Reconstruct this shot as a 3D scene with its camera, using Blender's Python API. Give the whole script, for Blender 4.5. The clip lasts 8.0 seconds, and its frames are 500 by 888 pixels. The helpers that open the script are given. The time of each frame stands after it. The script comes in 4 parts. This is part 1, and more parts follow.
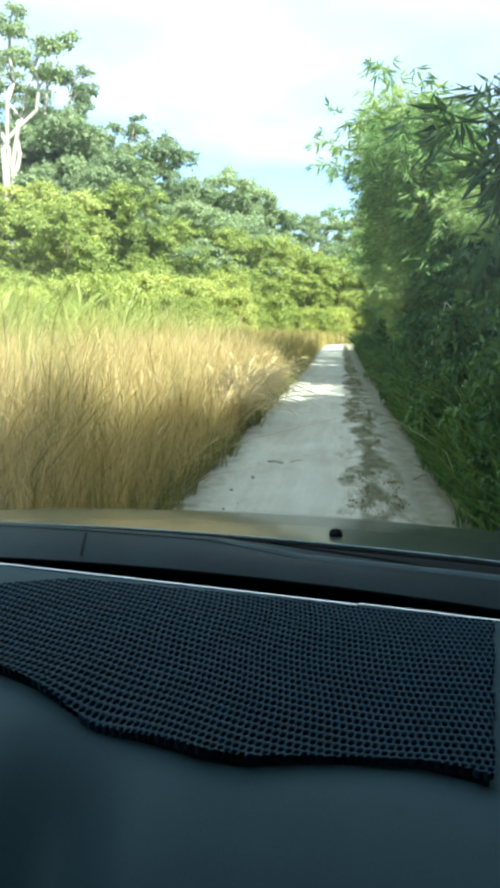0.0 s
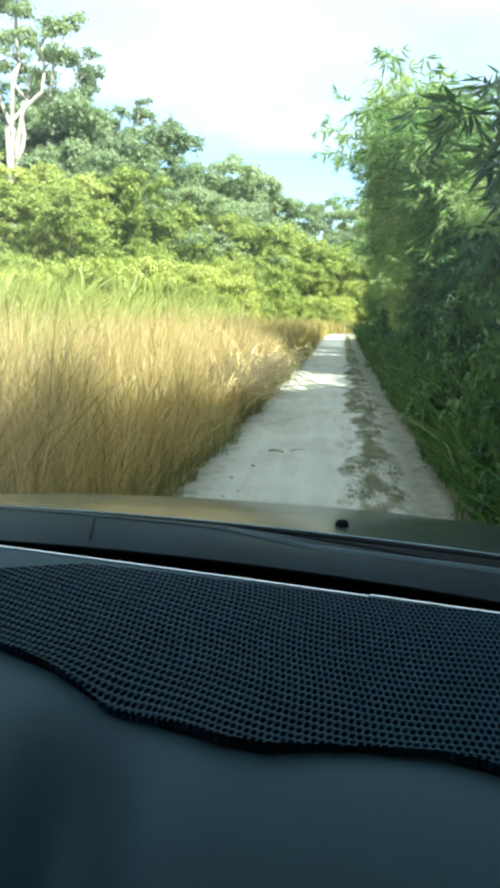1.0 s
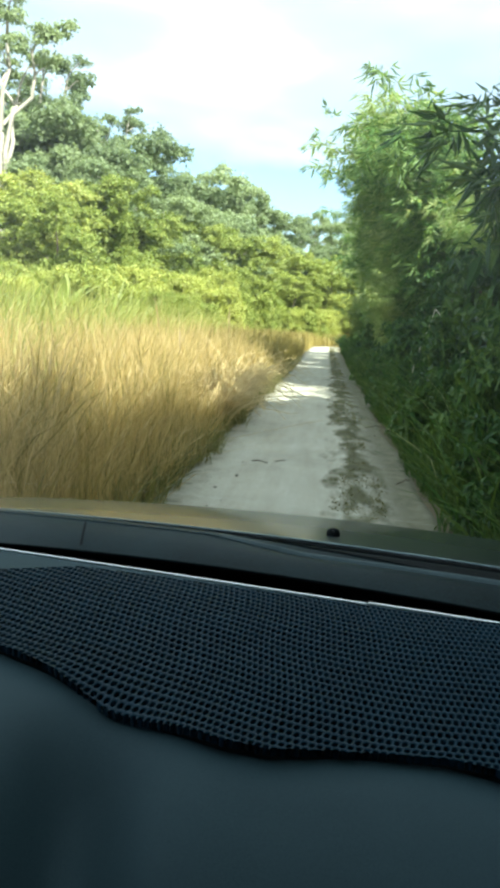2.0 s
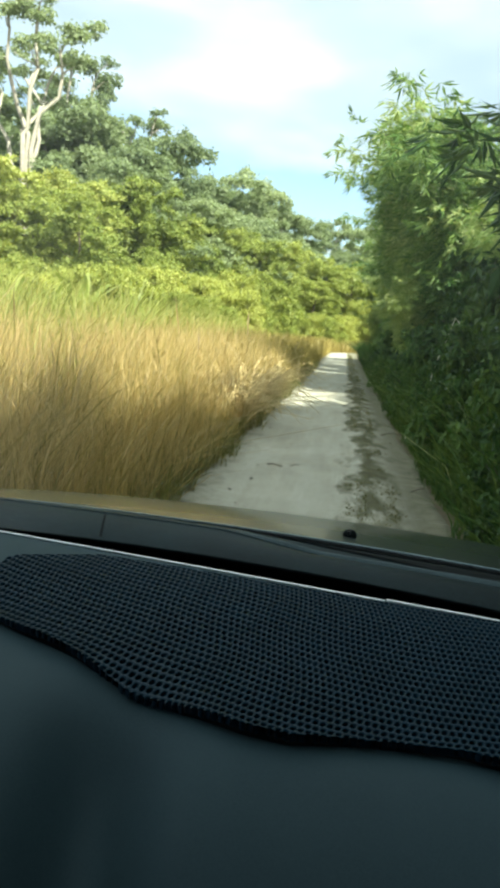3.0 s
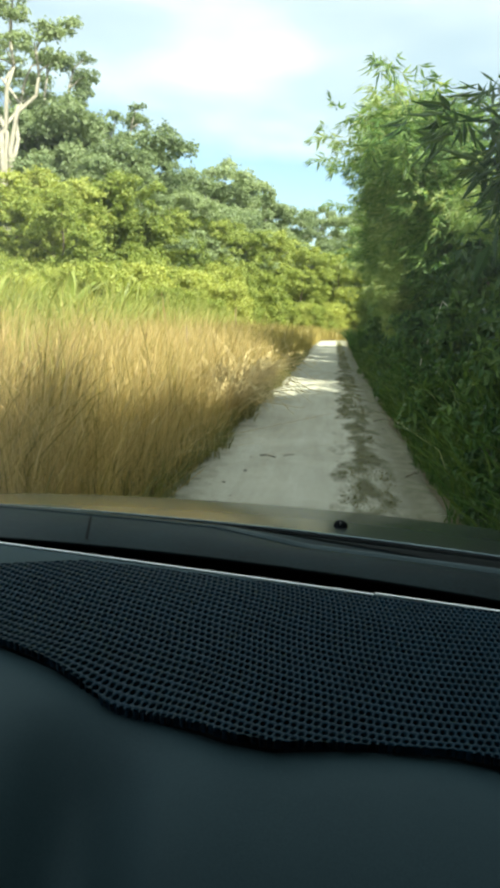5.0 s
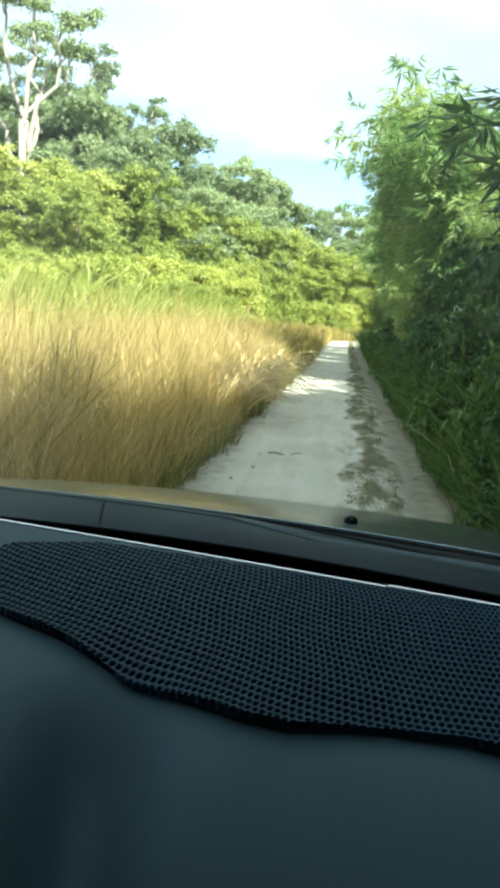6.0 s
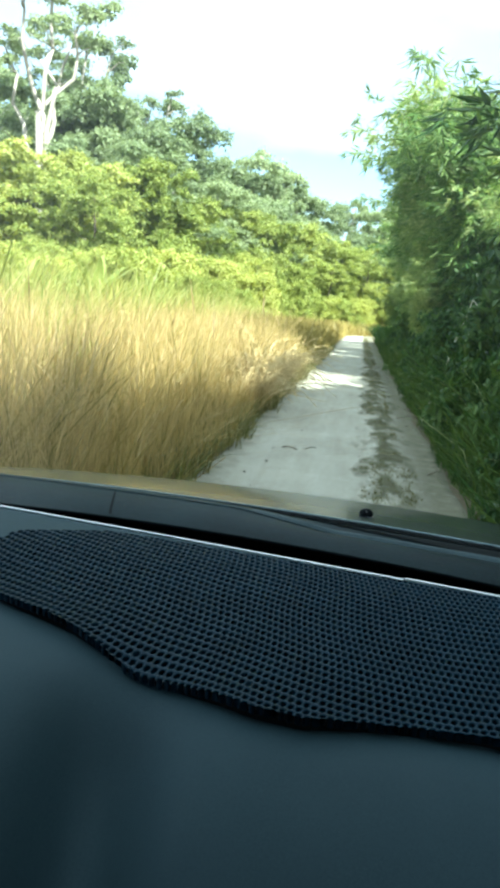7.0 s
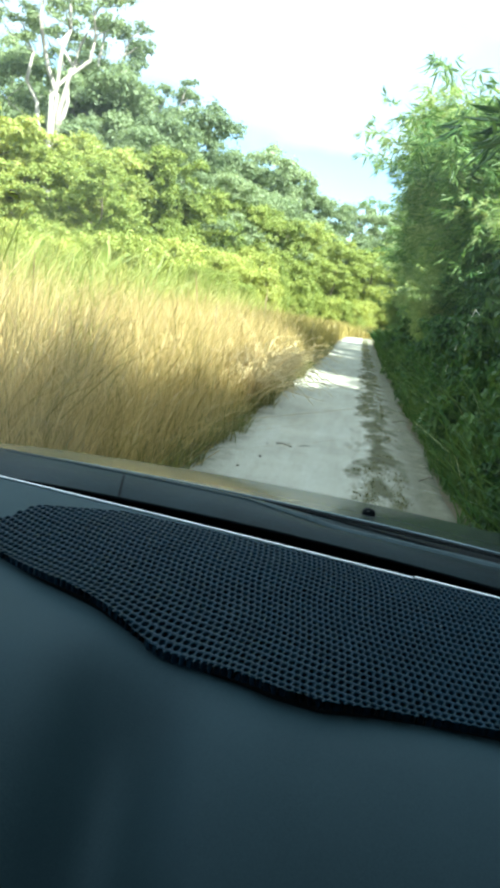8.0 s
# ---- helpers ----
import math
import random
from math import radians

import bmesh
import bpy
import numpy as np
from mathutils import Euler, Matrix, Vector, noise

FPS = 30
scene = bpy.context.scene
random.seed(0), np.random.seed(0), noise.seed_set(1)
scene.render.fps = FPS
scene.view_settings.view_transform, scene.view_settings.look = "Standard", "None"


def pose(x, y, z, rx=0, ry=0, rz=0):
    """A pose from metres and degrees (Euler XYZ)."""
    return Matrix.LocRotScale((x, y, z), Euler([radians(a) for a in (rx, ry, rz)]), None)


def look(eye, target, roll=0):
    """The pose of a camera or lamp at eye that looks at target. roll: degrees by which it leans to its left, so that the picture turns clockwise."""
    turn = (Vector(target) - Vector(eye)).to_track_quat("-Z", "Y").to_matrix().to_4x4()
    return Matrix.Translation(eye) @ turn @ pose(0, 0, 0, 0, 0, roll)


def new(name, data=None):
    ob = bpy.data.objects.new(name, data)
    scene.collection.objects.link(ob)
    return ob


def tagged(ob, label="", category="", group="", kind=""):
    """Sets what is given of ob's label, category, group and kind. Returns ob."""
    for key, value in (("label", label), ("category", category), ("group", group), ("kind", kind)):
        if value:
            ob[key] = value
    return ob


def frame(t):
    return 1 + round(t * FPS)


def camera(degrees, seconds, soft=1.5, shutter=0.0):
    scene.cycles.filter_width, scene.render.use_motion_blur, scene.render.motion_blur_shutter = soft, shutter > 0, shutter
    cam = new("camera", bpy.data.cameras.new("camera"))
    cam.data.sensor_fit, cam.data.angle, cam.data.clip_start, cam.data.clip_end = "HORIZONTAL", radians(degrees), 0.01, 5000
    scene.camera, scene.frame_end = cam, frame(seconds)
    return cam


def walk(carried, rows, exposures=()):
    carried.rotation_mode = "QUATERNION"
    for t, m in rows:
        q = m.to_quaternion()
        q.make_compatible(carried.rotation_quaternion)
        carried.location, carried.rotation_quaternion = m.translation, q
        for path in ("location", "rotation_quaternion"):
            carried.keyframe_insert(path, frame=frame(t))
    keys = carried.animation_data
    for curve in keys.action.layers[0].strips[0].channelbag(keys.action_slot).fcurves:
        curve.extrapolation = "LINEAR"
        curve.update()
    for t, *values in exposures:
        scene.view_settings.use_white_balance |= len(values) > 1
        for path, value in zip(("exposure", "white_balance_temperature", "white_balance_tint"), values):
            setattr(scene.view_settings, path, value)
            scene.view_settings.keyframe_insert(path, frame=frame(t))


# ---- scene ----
cam = camera(34.2, 8.0, soft=4.0)
# seconds, eye x, y, z, yaw (to the left), pitch, roll (picture clockwise): a hand-held camera inside a standing car
ROWS = [
    (0.0, 0.0203, -0.0014, 1.5133, 6.17, -8.20, 0.97),
    (0.5, 0.0148, -0.0104, 1.5123, 6.15, -7.38, 1.87),
    (1.0, 0.0069, -0.0068, 1.5154, 6.10, -9.04, 2.19),
    (1.2, 0.0022, -0.0066, 1.5123, 5.14, -8.20, 1.98),
    (2.3, -0.0150, -0.0025, 1.5045, 5.73, -8.29, 4.79),
    (2.5, -0.0192, -0.0044, 1.4965, 6.38, -8.08, 5.68),
    (3.0, -0.0148, -0.0121, 1.5004, 5.99, -8.05, 5.14),
    (3.5, 0.0123, 0.0032, 1.5032, 5.26, -8.16, 1.95),
    (4.0, 0.0002, 0.0000, 1.5001, 6.44, -7.47, 3.44),
    (4.5, -0.0027, 0.0031, 1.4952, 6.63, -8.02, 3.89),
    (4.7, -0.0045, 0.0055, 1.5020, 5.91, -8.44, 3.21),
    (5.8, -0.0048, 0.0020, 1.5035, 5.40, -8.74, 2.27),
    (6.0, -0.0130, -0.0014, 1.4950, 6.03, -8.82, 4.74),
    (6.5, -0.0377, 0.0025, 1.4830, 7.16, -9.05, 8.41),
    (7.0, -0.0149, 0.0183, 1.4859, 6.97, -9.30, 5.12),
    (7.5, -0.0172, 0.0097, 1.4897, 6.86, -9.16, 5.54),
    (8.0, -0.0372, 0.0034, 1.4811, 6.37, -9.60, 8.98),
]
EXPOSURES = [(0.0, 2.0, 5600, 3), (1.0, 2.05, 5650, 3), (2.5, 1.75, 6250, 3), (4.0, 1.55, 6550, 2), (4.7, 1.55, 6550, 2), (6.0, 2.0, 6000, 1), (8.0, 2.2, 5600, 2)]
walk(cam, [(t, pose(x, y, z, 0, 0, yaw) @ pose(0, 0, 0, 90 + pitch, 0, 0) @ pose(0, 0, 0, 0, 0, roll))
           for t, x, y, z, yaw, pitch, roll in ROWS], EXPOSURES)

# ---------------------------------------------------------------- light
SUN_AZ, SUN_EL = 138.0, 43.0
world = bpy.data.worlds.new("sky")
scene.world = world
world.use_nodes = True
wt = world.node_tree
wt.nodes.clear()


def node(tree, kind, **values):
    n = tree.nodes.new(kind)
    for key, value in values.items():
        n.inputs[key.replace("_", " ")].default_value = value
    return n


def ramp(tree, *stops):
    n = tree.nodes.new("ShaderNodeValToRGB")
    while len(n.color_ramp.elements) < len(stops):
        n.color_ramp.elements.new(0.5)
    for e, (at, colour) in zip(n.color_ramp.elements, stops):
        e.position = at
        e.color = (*colour, 1) if len(colour) == 3 else colour
    return n


def make_sky():
    sky = wt.nodes.new("ShaderNodeTexSky")
    sky.sky_type = "NISHITA"
    sky.sun_disc = False
    sky.sun_elevation, sky.sun_rotation = radians(SUN_EL), radians(SUN_AZ)
    sky.air_density, sky.dust_density = 1.0, 1.5
    coord = wt.nodes.new("ShaderNodeTexCoord")
    sep = wt.nodes.new("ShaderNodeSeparateXYZ")
    stretch = wt.nodes.new("ShaderNodeMapping")
    stretch.inputs["Scale"].default_value = (1.0, 1.0, 3.2)
    cloud = node(wt, "ShaderNodeTexNoise", Scale=2.3, Detail=7.0, Roughness=0.55)
    wt.links.new(coord.outputs["Generated"], sep.inputs[0])
    wt.links.new(coord.outputs["Generated"], stretch.inputs[0])
    wt.links.new(stretch.outputs[0], cloud.inputs["Vector"])
    # a bank of bright cloud above a clear pale strip near the horizon
    add = wt.nodes.new("ShaderNodeMath")
    add.operation = "MULTIPLY_ADD"
    add.inputs[1].default_value = 0.22
    wt.links.new(cloud.outputs["Fac"], add.inputs[0])
    wt.links.new(sep.outputs["Z"], add.inputs[2])
    mask = ramp(wt, (0.305, (0, 0, 0)), (0.345, (0.55, 0.55, 0.55)), (0.52, (0.9, 0.9, 0.9)))
    wt.links.new(add.outputs[0], mask.inputs[0])
    scale = wt.nodes.new("ShaderNodeVectorMath")
    scale.operation = "SCALE"
    scale.inputs["Scale"].default_value = 0.085
    wt.links.new(sky.outputs[0], scale.inputs[0])
    mix = wt.nodes.new("ShaderNodeMix")
    mix.data_type = "RGBA"
    puff = node(wt, "ShaderNodeTexNoise", Scale=3.1, Detail=6.0, Roughness=0.5)
    wt.links.new(stretch.outputs[0], puff.inputs["Vector"])
    shade = ramp(wt, (0.36, (0.315, 0.355, 0.375)), (0.5, (0.38, 0.41, 0.42)), (0.66, (0.56, 0.57, 0.57)))
    wt.links.new(puff.outputs["Fac"], shade.inputs[0])
    wt.links.new(shade.outputs[0], mix.inputs["B"])
    wt.links.new(mask.outputs[0], mix.inputs["Factor"])
    wt.links.new(scale.outputs[0], mix.inputs["A"])
    back = wt.nodes.new("ShaderNodeBackground")
    out = wt.nodes.new("ShaderNodeOutputWorld")
    wt.links.new(mix.outputs["Result"], back.inputs[0])
    wt.links.new(back.outputs[0], out.inputs[0])


make_sky()
sun_data = bpy.data.lights.new("sun", "SUN")
sun_data.energy, sun_data.angle, sun_data.color = 5.0, radians(0.6), (1.0, 0.93, 0.8)
sun = new("sun", sun_data)
sun_way = Vector((math.sin(radians(SUN_AZ)) * math.cos(radians(SUN_EL)), math.cos(radians(SUN_AZ)) * math.cos(radians(SUN_EL)), math.sin(radians(SUN_EL))))
sun.matrix_basis = look(sun_way * 60, (0, 0, 0))


# ---------------------------------------------------------------- materials
def surface(name, dark, light, rough=0.6, fine=40.0, coarse=3.0, bump=0.2, depth=0.01, metal=0.0, spec=0.5, coat=0.0):
    """A solid surface with grain at two scales."""
    m = bpy.data.materials.new(name)
    m.use_nodes = True
    t = m.node_tree
    b = t.nodes["Principled BSDF"]
    coord = t.nodes.new("ShaderNodeTexCoord")
    n1 = node(t, "ShaderNodeTexNoise", Scale=coarse, Detail=5.0, Roughness=0.6)
    n2 = node(t, "ShaderNodeTexNoise", Scale=fine, Detail=4.0, Roughness=0.65)
    mixed = t.nodes.new("ShaderNodeMath")
    mixed.operation = "MULTIPLY_ADD"
    mixed.inputs[1].default_value = 0.5
    half = t.nodes.new("ShaderNodeMath")
    half.operation = "MULTIPLY"
    half.inputs[1].default_value = 0.5
    for n in (n1, n2):
        t.links.new(coord.outputs["Object"], n.inputs["Vector"])
    t.links.new(n2.outputs["Fac"], half.inputs[0])
    t.links.new(n1.outputs["Fac"], mixed.inputs[0])
    t.links.new(half.outputs[0], mixed.inputs[2])
    r = ramp(t, (0.32, dark), (0.68, light))
    t.links.new(mixed.outputs[0], r.inputs[0])
    t.links.new(r.outputs[0], b.inputs["Base Color"])
    bm = node(t, "ShaderNodeBump", Strength=bump, Distance=depth)
    t.links.new(n2.outputs["Fac"], bm.inputs["Height"])
    t.links.new(bm.outputs[0], b.inputs["Normal"])
    b.inputs["Roughness"].default_value, b.inputs["Metallic"].default_value = rough, metal
    b.inputs["Specular IOR Level"].default_value, b.inputs["Coat Weight"].default_value = spec, coat
    b.inputs["Coat Roughness"].default_value = 0.13
    return m


def leaf_material(name, dark, mid, light, passing=0.35, glow=(1.25, 1.15, 0.6), rough=0.45, spec=0.35):
    """Thin leaves and blades: each one its own shade, light passes through them."""
    m = bpy.data.materials.new(name)
    m.use_nodes = True
    t = m.node_tree
    b = t.nodes["Principled BSDF"]
    out = t.nodes["Material Output"]
    geo = t.nodes.new("ShaderNodeNewGeometry")
    info = t.nodes.new("ShaderNodeObjectInfo")
    coord = t.nodes.new("ShaderNodeTexCoord")
    n1 = node(t, "ShaderNodeTexNoise", Scale=0.45, Detail=3.0)
    t.links.new(coord.outputs["Object"], n1.inputs["Vector"])
    a = t.nodes.new("ShaderNodeMath")
    a.operation = "MULTIPLY_ADD"
    a.inputs[1].default_value = 0.45
    c = t.nodes.new("ShaderNodeMath")
    c.operation = "MULTIPLY_ADD"
    c.inputs[1].default_value = 0.42
    d = t.nodes.new("ShaderNodeMath")
    d.operation = "MULTIPLY"
    d.inputs[1].default_value = 0.34
    t.links.new(n1.outputs["Fac"], d.inputs[0])
    t.links.new(info.outputs["Random"], c.inputs[0])
    t.links.new(d.outputs[0], c.inputs[2])
    t.links.new(geo.outputs["Random Per Island"], a.inputs[0])
    t.links.new(c.outputs[0], a.inputs[2])
    r = ramp(t, (0.2, dark), (0.55, mid), (1.0, light))
    t.links.new(a.outputs[0], r.inputs[0])
    t.links.new(r.outputs[0], b.inputs["Base Color"])
    b.inputs["Roughness"].default_value = rough
    b.inputs["Specular IOR Level"].default_value = spec
    tint = t.nodes.new("ShaderNodeMix")
    tint.data_type, tint.blend_type = "RGBA", "MULTIPLY"
    tint.inputs["Factor"].default_value = 1.0
    tint.inputs["B"].default_value = (*glow, 1)
    t.links.new(r.outputs[0], tint.inputs["A"])
    tr = t.nodes.new("ShaderNodeBsdfTranslucent")
    t.links.new(tint.outputs["Result"], tr.inputs["Color"])
    mix = t.nodes.new("ShaderNodeMixShader")
    mix.inputs[0].default_value = passing
    t.links.new(b.outputs[0], mix.inputs[1])
    t.links.new(tr.outputs[0], mix.inputs[2])
    t.links.new(mix.outputs[0], out.inputs[0])
    return m


def glass_material():
    """A windscreen with a thin dusty film that also carries painted haze."""
    m = bpy.data.materials.new("windscreen_glass")
    m.use_nodes = True
    t = m.node_tree
    t.nodes.clear()
    out = t.nodes.new("ShaderNodeOutputMaterial")
    clear = t.nodes.new("ShaderNodeBsdfTransparent")
    clear.inputs[0].default_value = (0.93, 0.97, 0.95, 1)
    shine = t.nodes.new("ShaderNodeBsdfGlossy")
    shine.inputs["Roughness"].default_value = 0.02
    dust_haze = t.nodes.new("ShaderNodeBsdfTranslucent")
    dust_haze.inputs[0].default_value = (0.77, 0.8, 0.82, 1)
    coord = t.nodes.new("ShaderNodeTexCoord")
    n = node(t, "ShaderNodeTexNoise", Scale=9.0, Detail=6.0, Roughness=0.6)
    t.links.new(coord.outputs["Object"], n.inputs["Vector"])
    r = ramp(t, (0.3, (0.0025, 0.0025, 0.0025)), (0.75, (0.0055, 0.0055, 0.0055)))
    t.links.new(n.outputs["Fac"], r.inputs[0])
    # the film thickens upwards to imitate the bright haze before sky and forest
    sep = t.nodes.new("ShaderNodeSeparateXYZ")
    t.links.new(coord.outputs["Object"], sep.inputs[0])
    haze_rise = t.nodes.new("ShaderNodeMapRange")
    haze_rise.interpolation_type = "SMOOTHSTEP"
    haze_rise.inputs["From Min"].default_value, haze_rise.inputs["From Max"].default_value = 1.45, 1.58
    haze_rise.inputs["To Min"].default_value, haze_rise.inputs["To Max"].default_value = 0.6, 11.0
    t.links.new(sep.outputs["Z"], haze_rise.inputs["Value"])
    film = t.nodes.new("ShaderNodeMath")
    film.operation = "MULTIPLY"
    # the side beyond the end of the wipers' sweep is dustier
    reach = t.nodes.new("ShaderNodeMath")
    reach.operation = "MULTIPLY_ADD"
    reach.inputs[1].default_value = 0.66
    t.links.new(sep.outputs["Y"], reach.inputs[0])
    t.links.new(sep.outputs["X"], reach.inputs[2])
    side = t.nodes.new("ShaderNodeMapRange")
    side.interpolation_type = "SMOOTHSTEP"
    side.inputs["From Min"].default_value, side.inputs["From Max"].default_value = 0.11, -0.02
    side.inputs["To Min"].default_value, side.inputs["To Max"].default_value = 0.0, 6.0
    t.links.new(reach.outputs[0], side.inputs["Value"])
    total = t.nodes.new("ShaderNodeMath")
    total.operation = "ADD"
    t.links.new(haze_rise.outputs[0], total.inputs[0])
    t.links.new(side.outputs[0], total.inputs[1])
    t.links.new(r.outputs[0], film.inputs[0])
    t.links.new(total.outputs[0], film.inputs[1])
    m1 = t.nodes.new("ShaderNodeMixShader")
    t.links.new(film.outputs[0], m1.inputs[0])
    t.links.new(clear.outputs[0], m1.inputs[1])
    t.links.new(dust_haze.outputs[0], m1.inputs[2])
    m2 = t.nodes.new("ShaderNodeMixShader")
    m2.inputs[0].default_value = 0.018
    t.links.new(m1.outputs[0], m2.inputs[1])
    t.links.new(shine.outputs[0], m2.inputs[2])
    t.links.new(m2.outputs[0], out.inputs[0])
    return m


def road_material():
    """Pale packed sand, streaked along the ruts, with brown leaf dirt along the shaded edge."""
    m = surface("pale_packed_sand", (0.355, 0.345, 0.282), (0.525, 0.512, 0.43), 0.95, 30, 0.9, 0.25, 0.01, spec=0.2)
    t = m.node_tree
    b = t.nodes["Principled BSDF"]
    sand = b.inputs["Base Color"].links[0].from_socket
    coord = t.nodes.new("ShaderNodeTexCoord")
    along = t.nodes.new("ShaderNodeMapping")
    along.inputs["Scale"].default_value = (3.0, 0.22, 1.0)
    t.links.new(coord.outputs["Object"], along.inputs[0])
    streak = node(t, "ShaderNodeTexNoise", Scale=1.6, Detail=6.0, Roughness=0.65)
    t.links.new(along.outputs[0], streak.inputs["Vector"])
    blot = node(t, "ShaderNodeTexNoise", Scale=3.5, Detail=6.0, Roughness=0.7)
    t.links.new(coord.outputs["Object"], blot.inputs["Vector"])
    sep = t.nodes.new("ShaderNodeSeparateXYZ")
    t.links.new(coord.outputs["Object"], sep.inputs[0])
    wide = t.nodes.new("ShaderNodeMath")
    wide.operation = "MULTIPLY_ADD"
    wide.inputs[1].default_value = 0.7
    t.links.new(blot.outputs["Fac"], wide.inputs[0])
    t.links.new(sep.outputs["X"], wide.inputs[2])
    edge = ramp(t, (0.0, (0, 0, 0)), (1.0, (1, 1, 1)))
    span = t.nodes.new("ShaderNodeMapRange")
    span.inputs["From Min"].default_value, span.inputs["From Max"].default_value = 0.72, 1.14
    t.links.new(wide.outputs[0], span.inputs["Value"])
    other = t.nodes.new("ShaderNodeMapRange")
    other.inputs["From Min"].default_value, other.inputs["From Max"].default_value = -0.72, -1.0
    t.links.new(wide.outputs[0], other.inputs["Value"])
    both = t.nodes.new("ShaderNodeMath")
    both.operation = "MAXIMUM"
    t.links.new(span.outputs[0], both.inputs[0])
    t.links.new(other.outputs[0], both.inputs[1])
    t.links.new(both.outputs[0], edge.inputs[0])
    dirt = ramp(t, (0.3, (0.105, 0.1, 0.062)), (0.7, (0.245, 0.236, 0.168)))
    t.links.new(blot.outputs["Fac"], dirt.inputs[0])
    tone = ramp(t, (0.35, (0.82, 0.8, 0.76)), (0.65, (1, 1, 1)))
    t.links.new(streak.outputs["Fac"], tone.inputs[0])
    mul = t.nodes.new("ShaderNodeMix")
    mul.data_type, mul.blend_type = "RGBA", "MULTIPLY"
    mul.inputs["Factor"].default_value = 1.0
    t.links.new(sand, mul.inputs["A"])
    t.links.new(tone.outputs[0], mul.inputs["B"])
    mix = t.nodes.new("ShaderNodeMix")
    mix.data_type = "RGBA"
    t.links.new(edge.outputs[0], mix.inputs["Factor"])
    t.links.new(mul.outputs["Result"], mix.inputs["A"])
    t.links.new(dirt.outputs[0], mix.inputs["B"])
    # dark trodden humus between the wheel ruts, in broken patches
    lane = t.nodes.new("ShaderNodeMath")
    lane.operation = "SUBTRACT"
    lane.inputs[1].default_value = 0.42
    t.links.new(sep.outputs["X"], lane.inputs[0])
    off = t.nodes.new("ShaderNodeMath")
    off.operation = "ABSOLUTE"
    t.links.new(lane.outputs[0], off.inputs[0])
    stretch = t.nodes.new("ShaderNodeMapping")
    stretch.inputs["Scale"].default_value = (1.0, 0.3, 1.0)
    t.links.new(coord.outputs["Object"], stretch.inputs[0])
    patch = node(t, "ShaderNodeTexNoise", Scale=3.2, Detail=4.0, Roughness=0.58)
    t.links.new(stretch.outputs[0], patch.inputs["Vector"])
    sway = t.nodes.new("ShaderNodeMath")
    sway.operation = "MULTIPLY_ADD"
    sway.inputs[1].default_value = -1.4
    t.links.new(patch.outputs["Fac"], sway.inputs[0])
    t.links.new(off.outputs[0], sway.inputs[2])
    fade = t.nodes.new("ShaderNodeMapRange")
    fade.inputs["From Min"].default_value, fade.inputs["From Max"].default_value = -0.43, -0.63
    t.links.new(sway.outputs[0], fade.inputs["Value"])
    humus = ramp(t, (0.3, (0.06, 0.06, 0.03)), (0.7, (0.155, 0.15, 0.088)))
    t.links.new(blot.outputs["Fac"], humus.inputs[0])
    last = t.nodes.new("ShaderNodeMix")
    last.data_type = "RGBA"
    t.links.new(fade.outputs[0], last.inputs["Factor"])
    t.links.new(mix.outputs["Result"], last.inputs["A"])
    t.links.new(humus.outputs[0], last.inputs["B"])
    t.links.new(last.outputs["Result"], b.inputs["Base Color"])
    return m


M_SOIL = surface("dry_soil", (0.07, 0.055, 0.03), (0.17, 0.135, 0.075), 0.95, 14, 0.6, 0.6, 0.03)
M_ROAD = road_material()
M_STONE = surface("dark_clod", (0.05, 0.045, 0.035), (0.15, 0.13, 0.1), 0.9, 60, 9, 0.5, 0.01)
M_BARK = surface("pale_bark", (0.22, 0.2, 0.16), (0.5, 0.46, 0.38), 0.85, 9, 1.2, 0.6, 0.05)
M_BARK_DARK = surface("brown_bark", (0.07, 0.055, 0.04), (0.2, 0.16, 0.11), 0.9, 14, 2, 0.7, 0.04)
M_CULM = surface("bamboo_culm", (0.12, 0.15, 0.05), (0.34, 0.36, 0.16), 0.5, 18, 3, 0.2, 0.01)
# the next three leaf colours are paled to carry the haze of distance
M_FOREST = leaf_material("hazy_forest_leaves", (0.12, 0.165, 0.088), (0.225, 0.285, 0.145), (0.37, 0.43, 0.24), 0.52, (1.15, 1.15, 0.8))
M_LEAFY = leaf_material("young_tree_leaves", (0.11, 0.165, 0.04), (0.265, 0.325, 0.085), (0.5, 0.52, 0.165), 0.5, (1.2, 1.15, 0.6))
M_BUSH = leaf_material("bush_leaves", (0.135, 0.19, 0.036), (0.29, 0.345, 0.08), (0.52, 0.53, 0.16), 0.5, (1.2, 1.12, 0.6))
# leaf green with the shade of the verge darkened into it
M_SHADE = leaf_material("shaded_leaves", (0.012, 0.04, 0.009), (0.04, 0.095, 0.018), (0.13, 0.2, 0.045), 0.32, rough=0.42, spec=0.32)
M_BAMBOO = leaf_material("bamboo_leaves", (0.055, 0.125, 0.03), (0.19, 0.29, 0.085), (0.45, 0.5, 0.22), 0.5, (1.2, 1.15, 0.65))
M_DRY = leaf_material("dry_grass", (0.35, 0.265, 0.095), (0.52, 0.405, 0.175), (0.68, 0.555, 0.29), 0.42, (1.12, 1.0, 0.74))
M_PLUME = leaf_material("dry_seed_heads", (0.42, 0.31, 0.14), (0.56, 0.43, 0.21), (0.7, 0.57, 0.33), 0.55, (1.1, 1.0, 0.8), rough=0.8, spec=0.1)
M_STALK = leaf_material("brown_reed_stalks", (0.09, 0.06, 0.025), (0.17, 0.115, 0.05), (0.28, 0.2, 0.09), 0.2)
